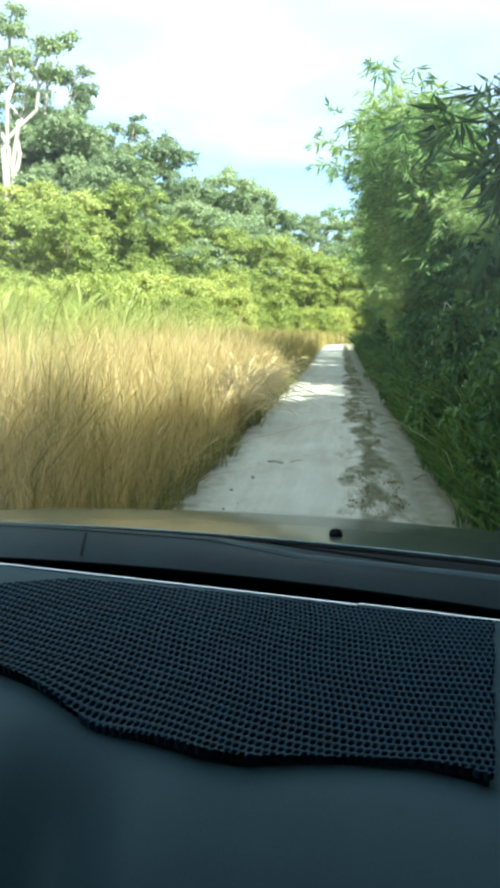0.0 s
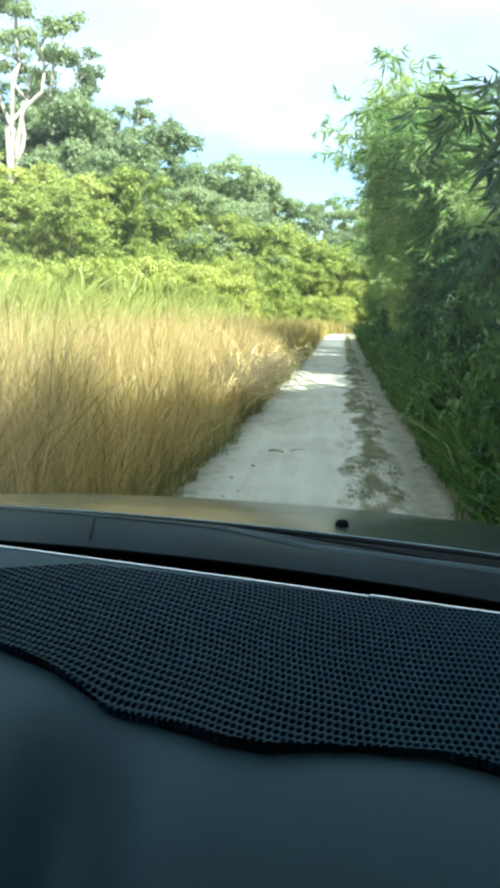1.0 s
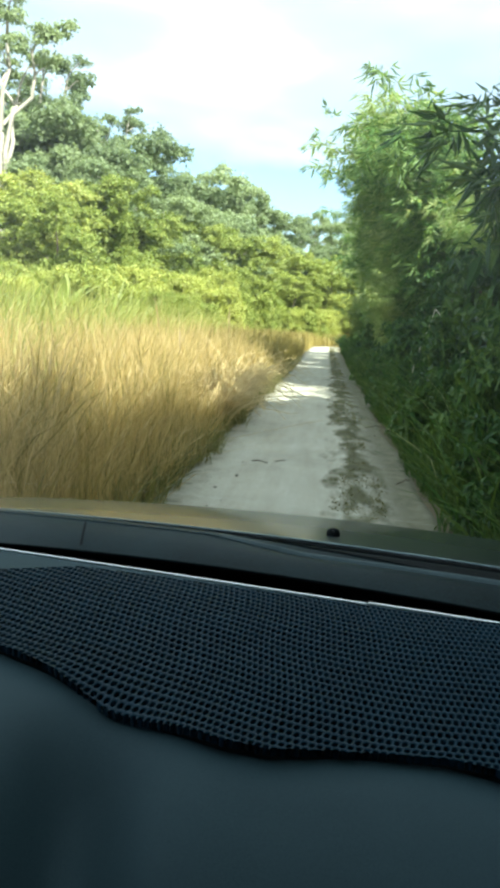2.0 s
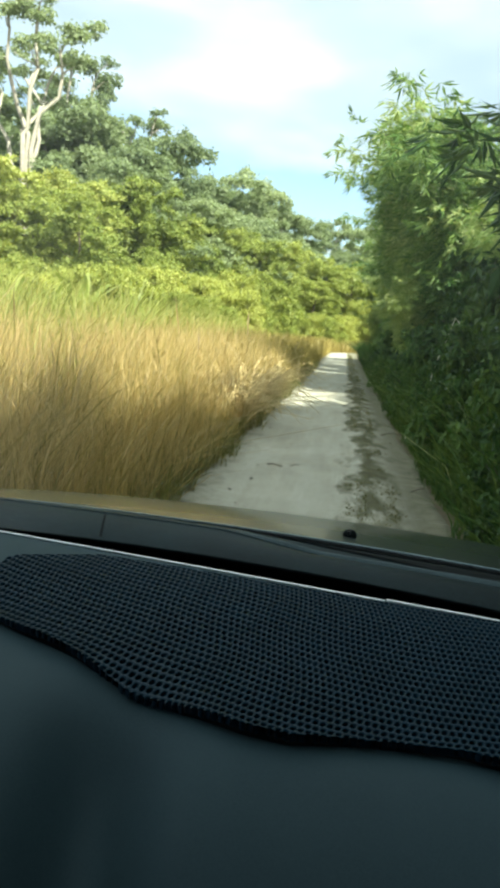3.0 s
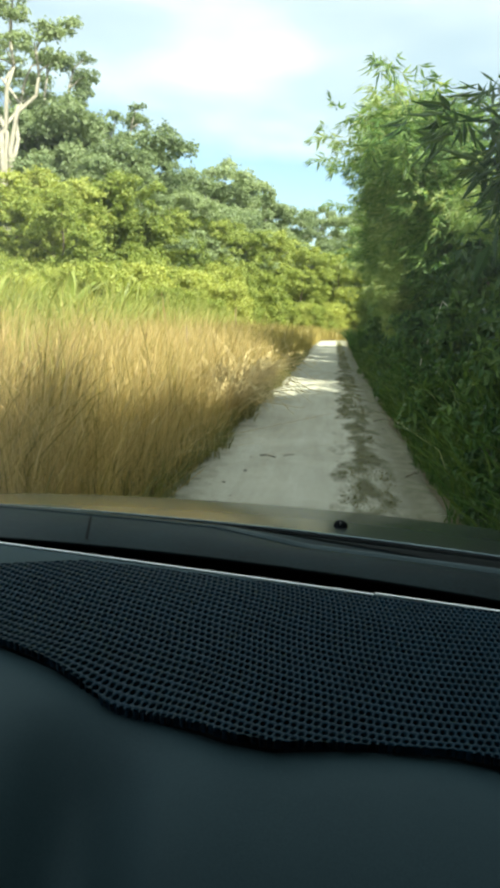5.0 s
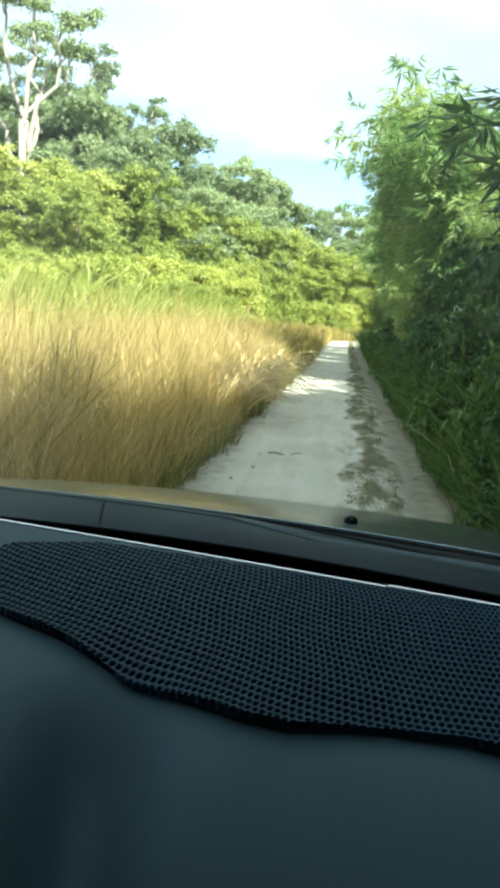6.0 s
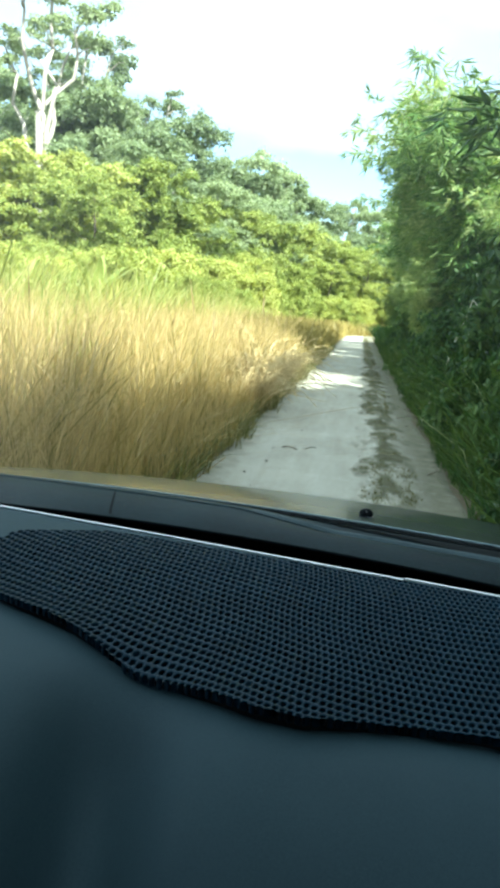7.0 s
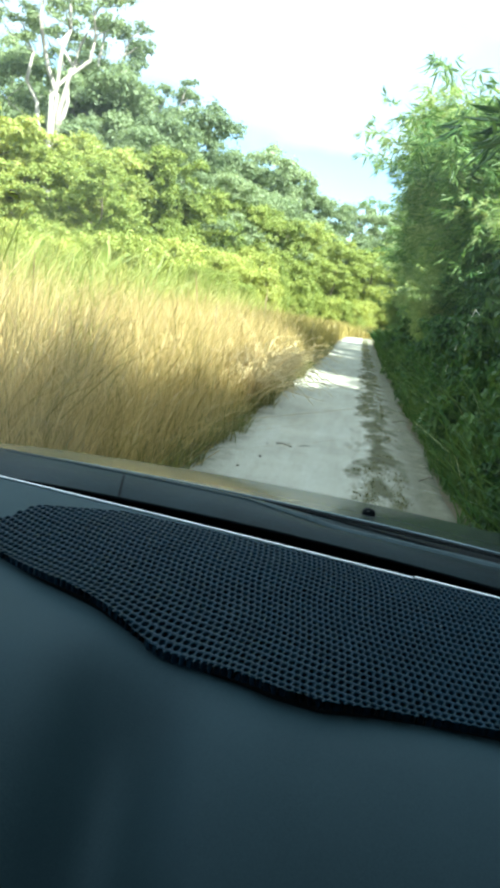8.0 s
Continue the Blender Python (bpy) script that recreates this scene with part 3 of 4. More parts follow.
def build_shell():
    """Windscreen, roof, pillars, doors, sides and wheels: the rest of the car round the camera."""
    def glass_z(x, y):
        return 1.232 + (0.80 - y) * 0.83 - 0.05 * ((x - MID) / 0.7) ** 2
    v, f = sheet(np.linspace(MID - 0.66, MID + 0.66, 16), np.linspace(0.10, 0.81, 14), glass_z)
    screen = part("windscreen", mesh_of("windscreen", v, f, M_GLASS, True), car, "dusty clear windscreen with haze painted into its upper part")
    screen.visible_shadow = False
    for s in (-1, 1):
        x = MID + s * 0.70
        path = [(x, 0.84, 1.19), (x - s * 0.01, 0.5, 1.45), (x - s * 0.03, 0.1, 1.79)]
        part("pillar", mesh_of("pillar", *tube(path, [0.05, 0.045, 0.045], 8), M_LINER, True), car)
        part("door", mesh_of("door", *slab(x - 0.04 * (s > 0) - 0.0, x + 0.04 * (s < 0) + 0.0, -1.6, 0.80, 0.45, 1.20, 0.015), M_PAINT), car)
        # opaque panel in the window's place, out of view, added to dim the dashboard
        part("side_window", mesh_of("side_window", *slab(min(x, x - s * 0.02), max(x, x - s * 0.02), -1.6, 0.16, 1.20, 1.80), M_LINER), car, "unseen dark panel closing the side against light")
        part("wing", mesh_of("wing", *slab(min(x, x + s * 0.1), max(x, x + s * 0.1), 0.82, 2.05, 0.55, 0.9, 0.03), M_PAINT), car)
        part("sill", mesh_of("sill", *slab(min(x, x + s * 0.05), max(x, x + s * 0.05), -1.6, 0.8, 0.32, 0.45, 0.02), M_PAINT), car)
        for y in (1.45, -1.25):
            n = 20
            prof = [(0.18, -0.10), (0.33, -0.11), (0.365, -0.08), (0.372, 0.0), (0.365, 0.08), (0.33, 0.11), (0.18, 0.10)]
            wheel = part("wheel", mesh_of("tyre", *lathe(prof, n), M_TYRE, True), car, "dusty black tyre on a steel rim", pose(MID + s * 0.68, y, 0.355, 0, 90, 0))
            prof = [(0.19, -0.085), (0.20, 0.0), (0.19, 0.085), (0.06, 0.06), (0.01, 0.06)]
            part("rim", mesh_of("rim", *lathe([(r, z * s) for r, z in prof], n), M_RIM, True), wheel)
    part("roof", mesh_of("roof", *sheet(np.linspace(MID - 0.7, MID + 0.7, 20), np.linspace(-1.65, 0.17, 20), lambda x, y: 1.84 - 0.04 * ((x - MID) / 0.7) ** 2 - 0.02 * (y + 0.7) ** 2, 0.05), M_LINER, True), car)
    part("rear_panel", mesh_of("rear_panel", *slab(MID - 0.7, MID + 0.7, -1.70, -1.62, 0.35, 1.82), M_LINER), car)
    part("cabin_floor", mesh_of("cabin_floor", *slab(MID - 0.7, MID + 0.7, -1.6, 0.8, 0.33, 0.38), M_LINER), car)
    part("bulkhead", mesh_of("bulkhead", *slab(MID - 0.68, MID + 0.68, 0.82, 0.84, 0.33, 1.17), M_BLACK), car)
    part("nose", mesh_of("nose", *slab(MID - 0.74, MID + 0.74, 2.1, 2.22, 0.4, 0.9, 0.05), M_PAINT), car)


def build_dirt():
    """A small splash of dirt on the outside of the windscreen."""
    rng = np.random.default_rng(9)
    pieces = []
    for _ in range(5):
        r = 0.0022 * (0.4 + rng.random())
        x, y = DIRT[0] + rng.normal() * 0.0016, DIRT[1] + rng.normal() * 0.0016
        v, f = lathe([(r, 0.0), (r * 0.9, 0.0005), (r * 0.1, 0.0008)], 10)
        z = 1.232 + (0.80 - y) * 0.83 - 0.05 * ((x - MID) / 0.7) ** 2
        pieces.append((v * (1, 0.8, 1) + (x, y, z + 0.001), f))
    ob = tagged(new("dirt_splash", mesh_of("dirt_splash", *joined(pieces), M_STONE, True)), "small grey splash of dirt on the windscreen", "dirt")
    ob.matrix_basis = pose(0, 0, 0, 0, 0, -10.3)


def build_mat():
    """An anti-slip mat with staggered holes, laid over the dashboard."""
    mat = new("anti_slip_mat")
    tagged(mat, "black perforated anti-slip mat with wavy edge on the dashboard", "mat")
    mat.matrix_basis = pose(0, 0, 0, 0, 0, -10.3)
    low_x = [-0.41, -0.356, -0.310, -0.253, -0.201, -0.158, -0.121, -0.096, -0.062, -0.033, -0.004, 0.020, 0.034]
    low_y = [0.4975, 0.4825, 0.4615, 0.4415, 0.4165, 0.4005, 0.3905, 0.3905, 0.406, 0.4155, 0.4205, 0.4165, 0.4122]
    up_x, up_y = [-0.402, -0.339, -0.26, -0.187, -0.081, 0.01, 0.05], [0.605, 0.650, 0.655, 0.657, 0.660, 0.664, 0.666]
    w, h, n = 0.0053, 0.0092, 12
    rows, cols = int(0.42 / h), int(0.52 / w)
    i, j = np.meshgrid(np.arange(rows), np.arange(cols), indexing="ij")
    cx = (-0.405 + (j + 0.5 * (i % 2)) * w).ravel()
    cy = (0.25 + i * h).ravel()

    def drape(x, y):
        """The rows of holes run askew and wavy, as the mat lies."""
        x = x - 0.16 * np.maximum(x + 0.17, 0)
        y = y + 0.21 * np.sqrt((x + 0.06) ** 2 + 0.05 ** 2) - 0.09 * (x + 0.06) + 0.0018 * np.sin(x * 26 + 0.6) + 0.0006 * np.sin(x * 71)
        return x + 0.0012 * np.sin(y * 45 + x * 9), y

    px, py = cx, cy
    cx, cy = drape(cx, cy)
    keep = (cy > np.interp(cx, low_x, low_y) - 0.4 * h) & (cy < np.interp(cx, up_x, up_y) + 0.3 * h) & (cx < 0.0325) & (cx > -0.402)
    cx, cy, px, py = cx[keep], cy[keep], px[keep], py[keep]
    a = (np.arange(n) + 0.5) * 2 * np.pi / n
    ca, sa = np.cos(a), np.sin(a)
    k = 1 / np.maximum(np.abs(ca), np.abs(sa))
    outer = np.stack([ca * k * w / 2, sa * k * h / 2], 1)
    rings = []
    for s, dz in ((outer, 0.0046), (np.stack([ca * w * 0.415, sa * h * 0.415], 1), 0.00455), (np.stack([ca * w * 0.395, sa * h * 0.395], 1), 0.0040), (np.stack([ca * w * 0.39, sa * h * 0.39], 1), 0.0)):
        x, y = drape(px[:, None] + s[:, 0], py[:, None] + s[:, 1])
        edge = np.interp(x, low_x, low_y) + 0.0006 * np.sin(x * 950)
        y = np.minimum(np.maximum(y, edge), np.interp(x, up_x, up_y))
        lift = 0.0033 * np.exp(-((y - edge) / 0.012)) + 0.0015 * np.sin(x * 40) * np.exp(-((y - edge) / 0.05))
        rings.append(np.stack([x, y, dash_z(x, y) + 0.0006 + dz + lift], -1))
    v = np.stack(rings, 1).reshape(-1, 3)
    b = np.arange(n)
    c = (b + 1) % n
    q = np.concatenate([np.stack([r * n + b, r * n + c, (r + 1) * n + c, (r + 1) * n + b], -1) for r in range(3)])
    f = (q[None] + (np.arange(len(cx)) * 4 * n)[:, None, None]).reshape(-1, 4)
    part("mesh", mesh_of("mesh", v, f, M_MAT, True), mat)
    # a black sheet added below the mesh, standing for the shade in its holes
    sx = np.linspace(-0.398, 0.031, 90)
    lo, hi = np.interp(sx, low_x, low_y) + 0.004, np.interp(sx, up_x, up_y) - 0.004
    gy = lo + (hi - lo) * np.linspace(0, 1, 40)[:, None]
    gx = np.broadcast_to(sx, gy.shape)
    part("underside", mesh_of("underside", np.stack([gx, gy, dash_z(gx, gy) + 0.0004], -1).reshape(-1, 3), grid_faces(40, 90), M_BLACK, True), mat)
    # a crumb of grit caught in it
    x, y = -0.0475, 0.5635
    v, f = tube([(0, 0, 0), (0, 0, 0.0006), (0, 0, 0.0011)], [0.0009, 0.001, 0.0003], 7)
    tagged(new("grit", mesh_of("grit", v * 0.7, f, M_EDGE)), "pale crumb of grit on the mat", "grit").matrix_basis = pose(0, 0, 0, 0, 0, -10.3) @ pose(x, y, float(dash_z(x, y)) + 0.0049)


build_dashboard()
build_front()
build_shell()
build_dirt()
build_mat()


# ---------------------------------------------------------------- trees
def limb_path(rng, start, end, sag=0.0, n=6, rough=0.06):
    t = np.linspace(0, 1, n)[:, None]
    p = np.asarray(start) * (1 - t) + np.asarray(end) * t
    p = p + rng.normal(size=(n, 3)) * rough * np.linalg.norm(np.asarray(end) - start) * np.sin(np.pi * t)
    p[:, 2] -= sag * np.sin(np.pi * t[:, 0])
    return p


def tree(name, seed, high, trunk_r, crown_from, spread, clumps, clump_r, per, leaf, leaf_material_, bark, limbs=7, flat=1.0, label="", low=0.0):
    """A tapered trunk, forking limbs and a crown of leaf clumps round their ends."""
    rng = np.random.default_rng(seed)
    root = tagged(new(name), label, "tree")
    top = np.array([rng.normal() * 0.04 * high, rng.normal() * 0.04 * high, high * 0.86])
    trunk = limb_path(rng, (0, 0, -0.3), top, 0, 9, 0.012)
    pieces = [tube(trunk, trunk_r * np.linspace(1.15, 0.22, 9), 9)]
    ends = []
    for k in range(limbs):
        t = crown_from + (0.95 - crown_from) * (k + 0.3) / limbs
        i = t * 8
        s = trunk[int(i)] + (trunk[min(int(i) + 1, 8)] - trunk[int(i)]) * (i % 1)
        a = k * 2.4 + rng.random()
        out = spread * (0.6 + 0.5 * rng.random()) * (1.05 - 0.35 * t)
        e = s + np.array([math.cos(a) * out, math.sin(a) * out, out * (0.45 + 0.4 * rng.random()) * flat])
        e[2] = min(e[2], high * 0.95)
        path = limb_path(rng, s, e, 0, 6, 0.05)
        pieces.append(tube(path, trunk_r * (0.42 - 0.2 * t) * np.linspace(1, 0.25, 6), 6))
        ends.append(e)
        for q in range(2):
            m = path[3 + q]
            e2 = m + np.array([rng.normal(), rng.normal(), abs(rng.normal()) * 0.8]) * spread * 0.25
            pieces.append(tube(limb_path(rng, m, e2, 0, 4, 0.05), trunk_r * 0.12 * np.linspace(1, 0.3, 4), 5))
            ends.append(e2)
    ends.append(top)
    ends = np.array(ends)
    pick = ends[rng.integers(0, len(ends), clumps)]
    centre = pick + rng.normal(size=(clumps, 3)) * np.array([1, 1, 0.55 * flat]) * spread * 0.2
    radii = clump_r * (0.6 + 0.7 * rng.random(clumps))
    centre[:, 2] = np.clip(centre[:, 2], low * high, high - radii * 0.8)
    part("trunk", mesh_of("trunk", *joined(pieces), bark, True), root)
    part("crown", mesh_of("crown", *foliage(rng, centre, radii, per, leaf, leaf * 0.62), leaf_material_), root)
    return root


def forked_tree(name, seed, high, spread, label):
    """A tall tree whose pale trunk forks into steep bare limbs under an open crown of leaf tufts."""
    rng = np.random.default_rng(seed)
    root = tagged(new(name), label, "tree")
    fork = np.array([0.0, 0.0, high * 0.42])
    pieces = [tube(limb_path(rng, (0, 0, -0.3), fork, 0, 6, 0.01), 0.55 * np.linspace(1.2, 0.85, 6), 9)]
    ends, sizes = [], []
    for k in range(6):
        a = k * 2 * np.pi / 6 + 0.5 * rng.random()
        out = spread * (0.3 + 0.45 * rng.random())
        tip = np.array([math.cos(a) * out, math.sin(a) * out, high * (0.74 + 0.2 * rng.random())])
        way = limb_path(rng, fork - (0, 0, 0.06 * high * rng.random()), tip, -0.03 * high, 8, 0.035)
        pieces.append(tube(way, 0.34 * np.linspace(1, 0.28, 8), 7))
        for q in (5, 6, 7):
            b = a + rng.normal() * 0.9
            far = spread * (0.3 + 0.45 * rng.random()) * 0.7
            e = way[q] + np.array([math.cos(b) * far, math.sin(b) * far, far * (0.35 + 0.5 * rng.random())])
            e[2] = min(e[2], high * 0.96)
            pieces.append(tube(limb_path(rng, way[q], e, 0, 5, 0.06), 0.12 * np.linspace(1, 0.3, 5), 6))
            ends.append(e)
            sizes.append(1.0)
        ends.append(tip)
        sizes.append(1.35)
    ends, sizes = np.array(ends), np.array(sizes)
    tufts_at = np.repeat(ends, 3, 0) + rng.normal(size=(len(ends) * 3, 3)) * (0.75, 0.75, 0.4)
    radii = np.repeat(sizes, 3) * (0.55 + 0.5 * rng.random(len(tufts_at)))
    tufts_at[:, 2] = np.minimum(tufts_at[:, 2], high - radii * 0.7)
    part("trunk", mesh_of("trunk", *joined(pieces), M_BARK, True), root, "smooth pale forking trunk")
    part("crown", mesh_of("crown", *foliage(rng, tufts_at, radii, 150, 0.42, 0.24), M_FOREST), root)
    return root


def bush(name, seed, high, wide, clumps, per, leaf, material, label, category="bush", narrow=0.55, clump=0.1):
    rng = np.random.default_rng(seed)
    root = tagged(new(name), label, category)
    centre = np.stack([np.clip(rng.normal(size=clumps), -1.4, 1.4) * wide * 0.33, np.clip(rng.normal(size=clumps), -1.4, 1.4) * wide * 0.33, high * (0.08 + 0.74 * rng.random(clumps))], 1)
    shrink = 1 - 0.55 * (centre[:, 2] / high) ** 2
    centre[:, :2] *= shrink[:, None]
    radii = wide * clump * (0.6 + 0.8 * rng.random(clumps))
    stems = [tube(limb_path(rng, (rng.normal() * 0.1, rng.normal() * 0.1, -0.1), c, 0, 5, 0.06), 0.012 * high * np.linspace(1, 0.3, 5), 5) for c in centre[:: max(1, clumps // 14)]]
    part("stems", mesh_of("stems", *joined(stems), M_BARK_DARK, True), root)
    part("crown", mesh_of("crown", *foliage(rng, centre, radii, per, leaf, leaf * narrow, 0.4), material), root)
    return root


def bamboo(name, seed, high, culms, sprays, label, low=0.12, leaf=0.31, material=M_BAMBOO):
    """A clump of arching culms with drooping sprays of lance-shaped leaves."""
    rng = np.random.default_rng(seed)
    root = tagged(new(name), label, "bamboo")
    stems, at, out = [], [], []
    for k in range(culms):
        a = np.pi + rng.normal() * 0.75
        reach = high * (0.09 + 0.28 * rng.random())
        h = high * (0.7 + 0.3 * rng.random())
        t = np.linspace(0, 1, 12)
        r = 0.35 * rng.random()
        x = math.cos(a) * (r + reach * t ** 2.4)
        y = math.sin(a) * (r + reach * t ** 2.4)
        z = h * (t - 0.16 * t ** 4) - 0.1
        path = np.stack([x, y, z], 1) + rng.normal(size=(12, 3)) * 0.03
        stems.append(tube(path, 0.035 * np.linspace(1, 0.12, 12), 6))
        for _ in range(sprays // culms):
            s = low + (1 - low) * rng.random() ** 1.05
            i = s * 11
            p = path[int(min(i, 10))] + (path[int(min(i, 10)) + 1] - path[int(min(i, 10))]) * (i - int(min(i, 10)))
            b = rng.random() * 2 * np.pi
            d = np.array([math.cos(b), math.sin(b), 0.15 - 0.5 * rng.random()])
            q = p + d * (0.15 + 1.25 * rng.random() * (1.1 - 0.55 * s))
            at.append(q)
            out.append(d)
    at, out = np.array(at), np.array(out)
    # each twig ends in a hanging fan of leaves
    n = 8
    hang = out * 0.75 + rng.normal(size=out.shape) * 0.3 + (0, 0, -0.6)
    hang /= np.linalg.norm(hang, axis=1)[:, None]
    across = np.cross(hang, rng.normal(size=out.shape) * 0.5 + (0, 0, 1))
    across /= np.linalg.norm(across, axis=1)[:, None]
    fan = np.tile(np.linspace(-1.1, 1.1, n), len(at))[:, None] + rng.normal(size=(len(at) * n, 1)) * 0.15
    p = np.repeat(at, n, 0) + rng.normal(size=(len(at) * n, 3)) * 0.035
    way = np.repeat(hang, n, 0) * np.cos(fan) + np.repeat(across, n, 0) * np.sin(fan) + rng.normal(size=p.shape) * 0.12
    normal = np.repeat(np.cross(hang, across), n, 0) + rng.normal(size=p.shape) * 0.3
    s = 0.65 + 0.7 * rng.random(len(p))
    part("culms", mesh_of("culms", *joined(stems), M_CULM, True), root)
    part("leaves", mesh_of("leaves", *leaves(rng, p, way, normal, leaf * s, leaf * 0.14 * s), material), root)
    return root


KINDS = {
    "emergent": (36.0, lambda: forked_tree("forest_tree", 11, 36.0, 6.5, "tall pale forking forest tree with open tufted crown")),
    "dome": (25.0, lambda: tree("forest_tree", 23, 25.0, 0.4, 0.28, 7.5, 130, 1.35, 120, 0.44, M_FOREST, M_BARK, 10, 0.7, "broad round-crowned forest tree in dense green leaf")),
    "small": (25.0, lambda: tree("forest_tree", 31, 25.0, 0.3, 0.62, 4.2, 34, 1.2, 150, 0.42, M_FOREST, M_BARK, 6, 0.8, "slender forest tree with a small tufted crown")),
    "umbrella": (29.0, lambda: tree("forest_tree", 43, 29.0, 0.4, 0.72, 8.5, 44, 1.4, 130, 0.44, M_FOREST, M_BARK, 8, 0.25, "dark flat-topped forest tree on a bare trunk")),
    "far": (20.0, lambda: tree("forest_tree", 61, 20.0, 0.35, 0.2, 6.5, 60, 1.9, 24, 0.7, M_FOREST, M_BARK, 8, 0.7, "dense green tree of the forest behind")),
    "leafy": (13.0, lambda: tree("young_tree", 53, 13.0, 0.16, 0.12, 3.9, 200, 0.62, 320, 0.26, M_LEAFY, M_BARK_DARK, 12, 1.15, "bright green young tree leafy to the ground")),
}
TREES = [
    ("emergent", -32.2, 78, 30.1),
    ("emergent", -37.0, 102, 33.1),
    ("small", -40.7, 112, 32.9),
    ("emergent", -31.8, 112, 29.9),
    ("dome", -39.8, 96, 24.4),
    ("dome", -46.7, 98, 27.0),
    ("dome", -53.5, 104, 33.3),
    ("dome", -32.7, 100, 23.2),
    ("dome", -38.2, 104, 25.4),
    ("dome", -28.4, 92, 20.4),
    ("small", -30.4, 118, 25.2),
    ("small", -29.7, 128, 25.4),
    ("small", -28.3, 132, 25.4),
    ("dome", -27.6, 110, 20.6),
    ("dome", -24.2, 135, 24.7),
    ("dome", -21.1, 142, 27.5),
    ("dome", -17.1, 146, 26.9),
    ("dome", -13.7, 152, 24.7),
    ("dome", -10.9, 158, 23.7),
    ("small", -24.9, 128, 22.4),
    ("dome", -8.4, 165, 17.9),
    ("dome", -16.7, 128, 20.1),
    ("umbrella", -5.1, 195, 31.0),
    ("dome", -4.8, 150, 14.2),
    ("dome", -1.5, 160, 16.1),
    ("dome", 2.3, 165, 18.4),
    ("dome", 5.5, 170, 25.2),
    ("dome", 8.6, 150, 24.5),
    ("small", -16.3, 118, 19.3),
    ("small", -14.1, 122, 19.5),
    ("small", -18.8, 112, 19.7),
    ("small", -22.9, 100, 17.5),
    ("small", -8.0, 126, 16.0),
    ("small", -29.5, 88, 21.3),
    ("dome", -38.3, 90, 23.6),
    ("dome", -36.7, 95, 25.5),
    ("dome", -33.9, 98, 25.7),
    ("dome", -29.1, 96, 24.1),
    ("dome", -28.2, 104, 24.7),
    ("dome", -26.6, 110, 23.6),
    ("dome", -33.8, 100, 22.6),
    ("dome", -22.3, 78, 16.5),
    ("dome", -19.4, 95, 16.2),
    ("dome", -15.2, 108, 16.1),
    ("dome", -10.1, 120, 15.6),
    ("leafy", -24.9, 62, 11.5),
    ("leafy", -23.6, 66, 12.5),
    ("leafy", -21.5, 70, 13.5),
    ("leafy", -19.6, 72, 13.2),
    ("leafy", -25.4, 58, 9.8),
    ("leafy", -29.4, 60, 13.0),
    ("leafy", -19.1, 84, 12.5),
    ("leafy", -18.0, 92, 13.4),
    ("leafy", -15.4, 98, 13.0),
    ("leafy", -12.7, 104, 13.2),
    ("leafy", -9.8, 112, 13.5),
    ("leafy", -6.5, 118, 12.8),
    ("leafy", -2.7, 112, 11.6),
    ("leafy", -0.0, 108, 10.7),
    ("leafy", -4.3, 100, 8.4),
    ("leafy", -17.9, 72, 9.7),
    ("leafy", -18.8, 56, 9.5),
]
BANANAS = [(-10.1, 27.0, 3.9), (-10.0, 30.0, 4.6), (-9.6, 36.0, 4.1), (-12.2, 29.0, 4.1)]
FIRST = {}


def plant(kind, x, y, high, turn, group):
    base, make = KINDS[kind]
    s = high / base
    m = pose(x, y, 0, 0, 0, turn) @ Matrix.Diagonal((s * 0.5 + 0.5, s * 0.5 + 0.5, s, 1))
    if kind not in FIRST:
        FIRST[kind] = make()
        FIRST[kind].matrix_basis = m
        return tagged(FIRST[kind], group=group)
    ob = FIRST[kind].copy()
    scene.collection.objects.link(ob)
    for o in FIRST[kind].children:
        c = o.copy()
        scene.collection.objects.link(c)
        c.parent = ob
    ob.matrix_basis = m
    return ob


rnd = random.Random(5)
for kind, x, y, high in TREES:
    plant(kind, x, y, high, rnd.random() * 360, "trees of the forest edge")
# the forest behind and beyond, lower than its edge
for k in range(36):
    y = 120 + 110 * rnd.random()
    plant("far", -70 + 100 * rnd.random() + 0.2 * (y - 120), y, 13 + 6 * rnd.random(), rnd.random() * 360, "trees of the forest edge")
for k in range(14):
    plant("far", -48 - 40 * rnd.random(), 45 + 70 * rnd.random(), 17 + 7 * rnd.random(), rnd.random() * 360, "trees of the forest edge")
# woods on the sunny side and behind the car, out of view
for k in range(16):
    plant("far", 9 + 16 * rnd.random(), 30 + 80 * rnd.random(), 8 + 3 * rnd.random(), rnd.random() * 360, "trees of the forest edge")

# bushes between grass and forest
B = [bush("bush", 60 + k, 5.2, 5.5, 180, 300, 0.22, M_BUSH, "dense sunlit yellow-green thicket bush") for k in range(3)]
used = set()


def set_bush(protos, k, x, y, sx, sz):
    m = pose(x, y, 0, 0, 0, rnd.random() * 360) @ Matrix.Diagonal((sx, sx, sz, 1))
    ob = protos[k]
    if ob.name in used:
        copy = ob.copy()
        scene.collection.objects.link(copy)
        for o in ob.children:
            c = o.copy()
            scene.collection.objects.link(c)
            c.parent = copy
        ob = copy
    used.add(ob.name)
    ob.matrix_basis = m
    return ob


for k in range(70):
    t = (k + rnd.random()) / 70
    back = 9 * rnd.random()
    x, y = -21 + 15.5 * t - back * 0.8, 27 + 62 * t + back * 0.5
    s = 0.42 + 0.6 * rnd.random() ** 1.4 + 0.12 * t
    tagged(set_bush(B, k % 3, x, y, s, s * (0.8 + 0.9 * rnd.random() ** 1.6)), group="thicket bushes")
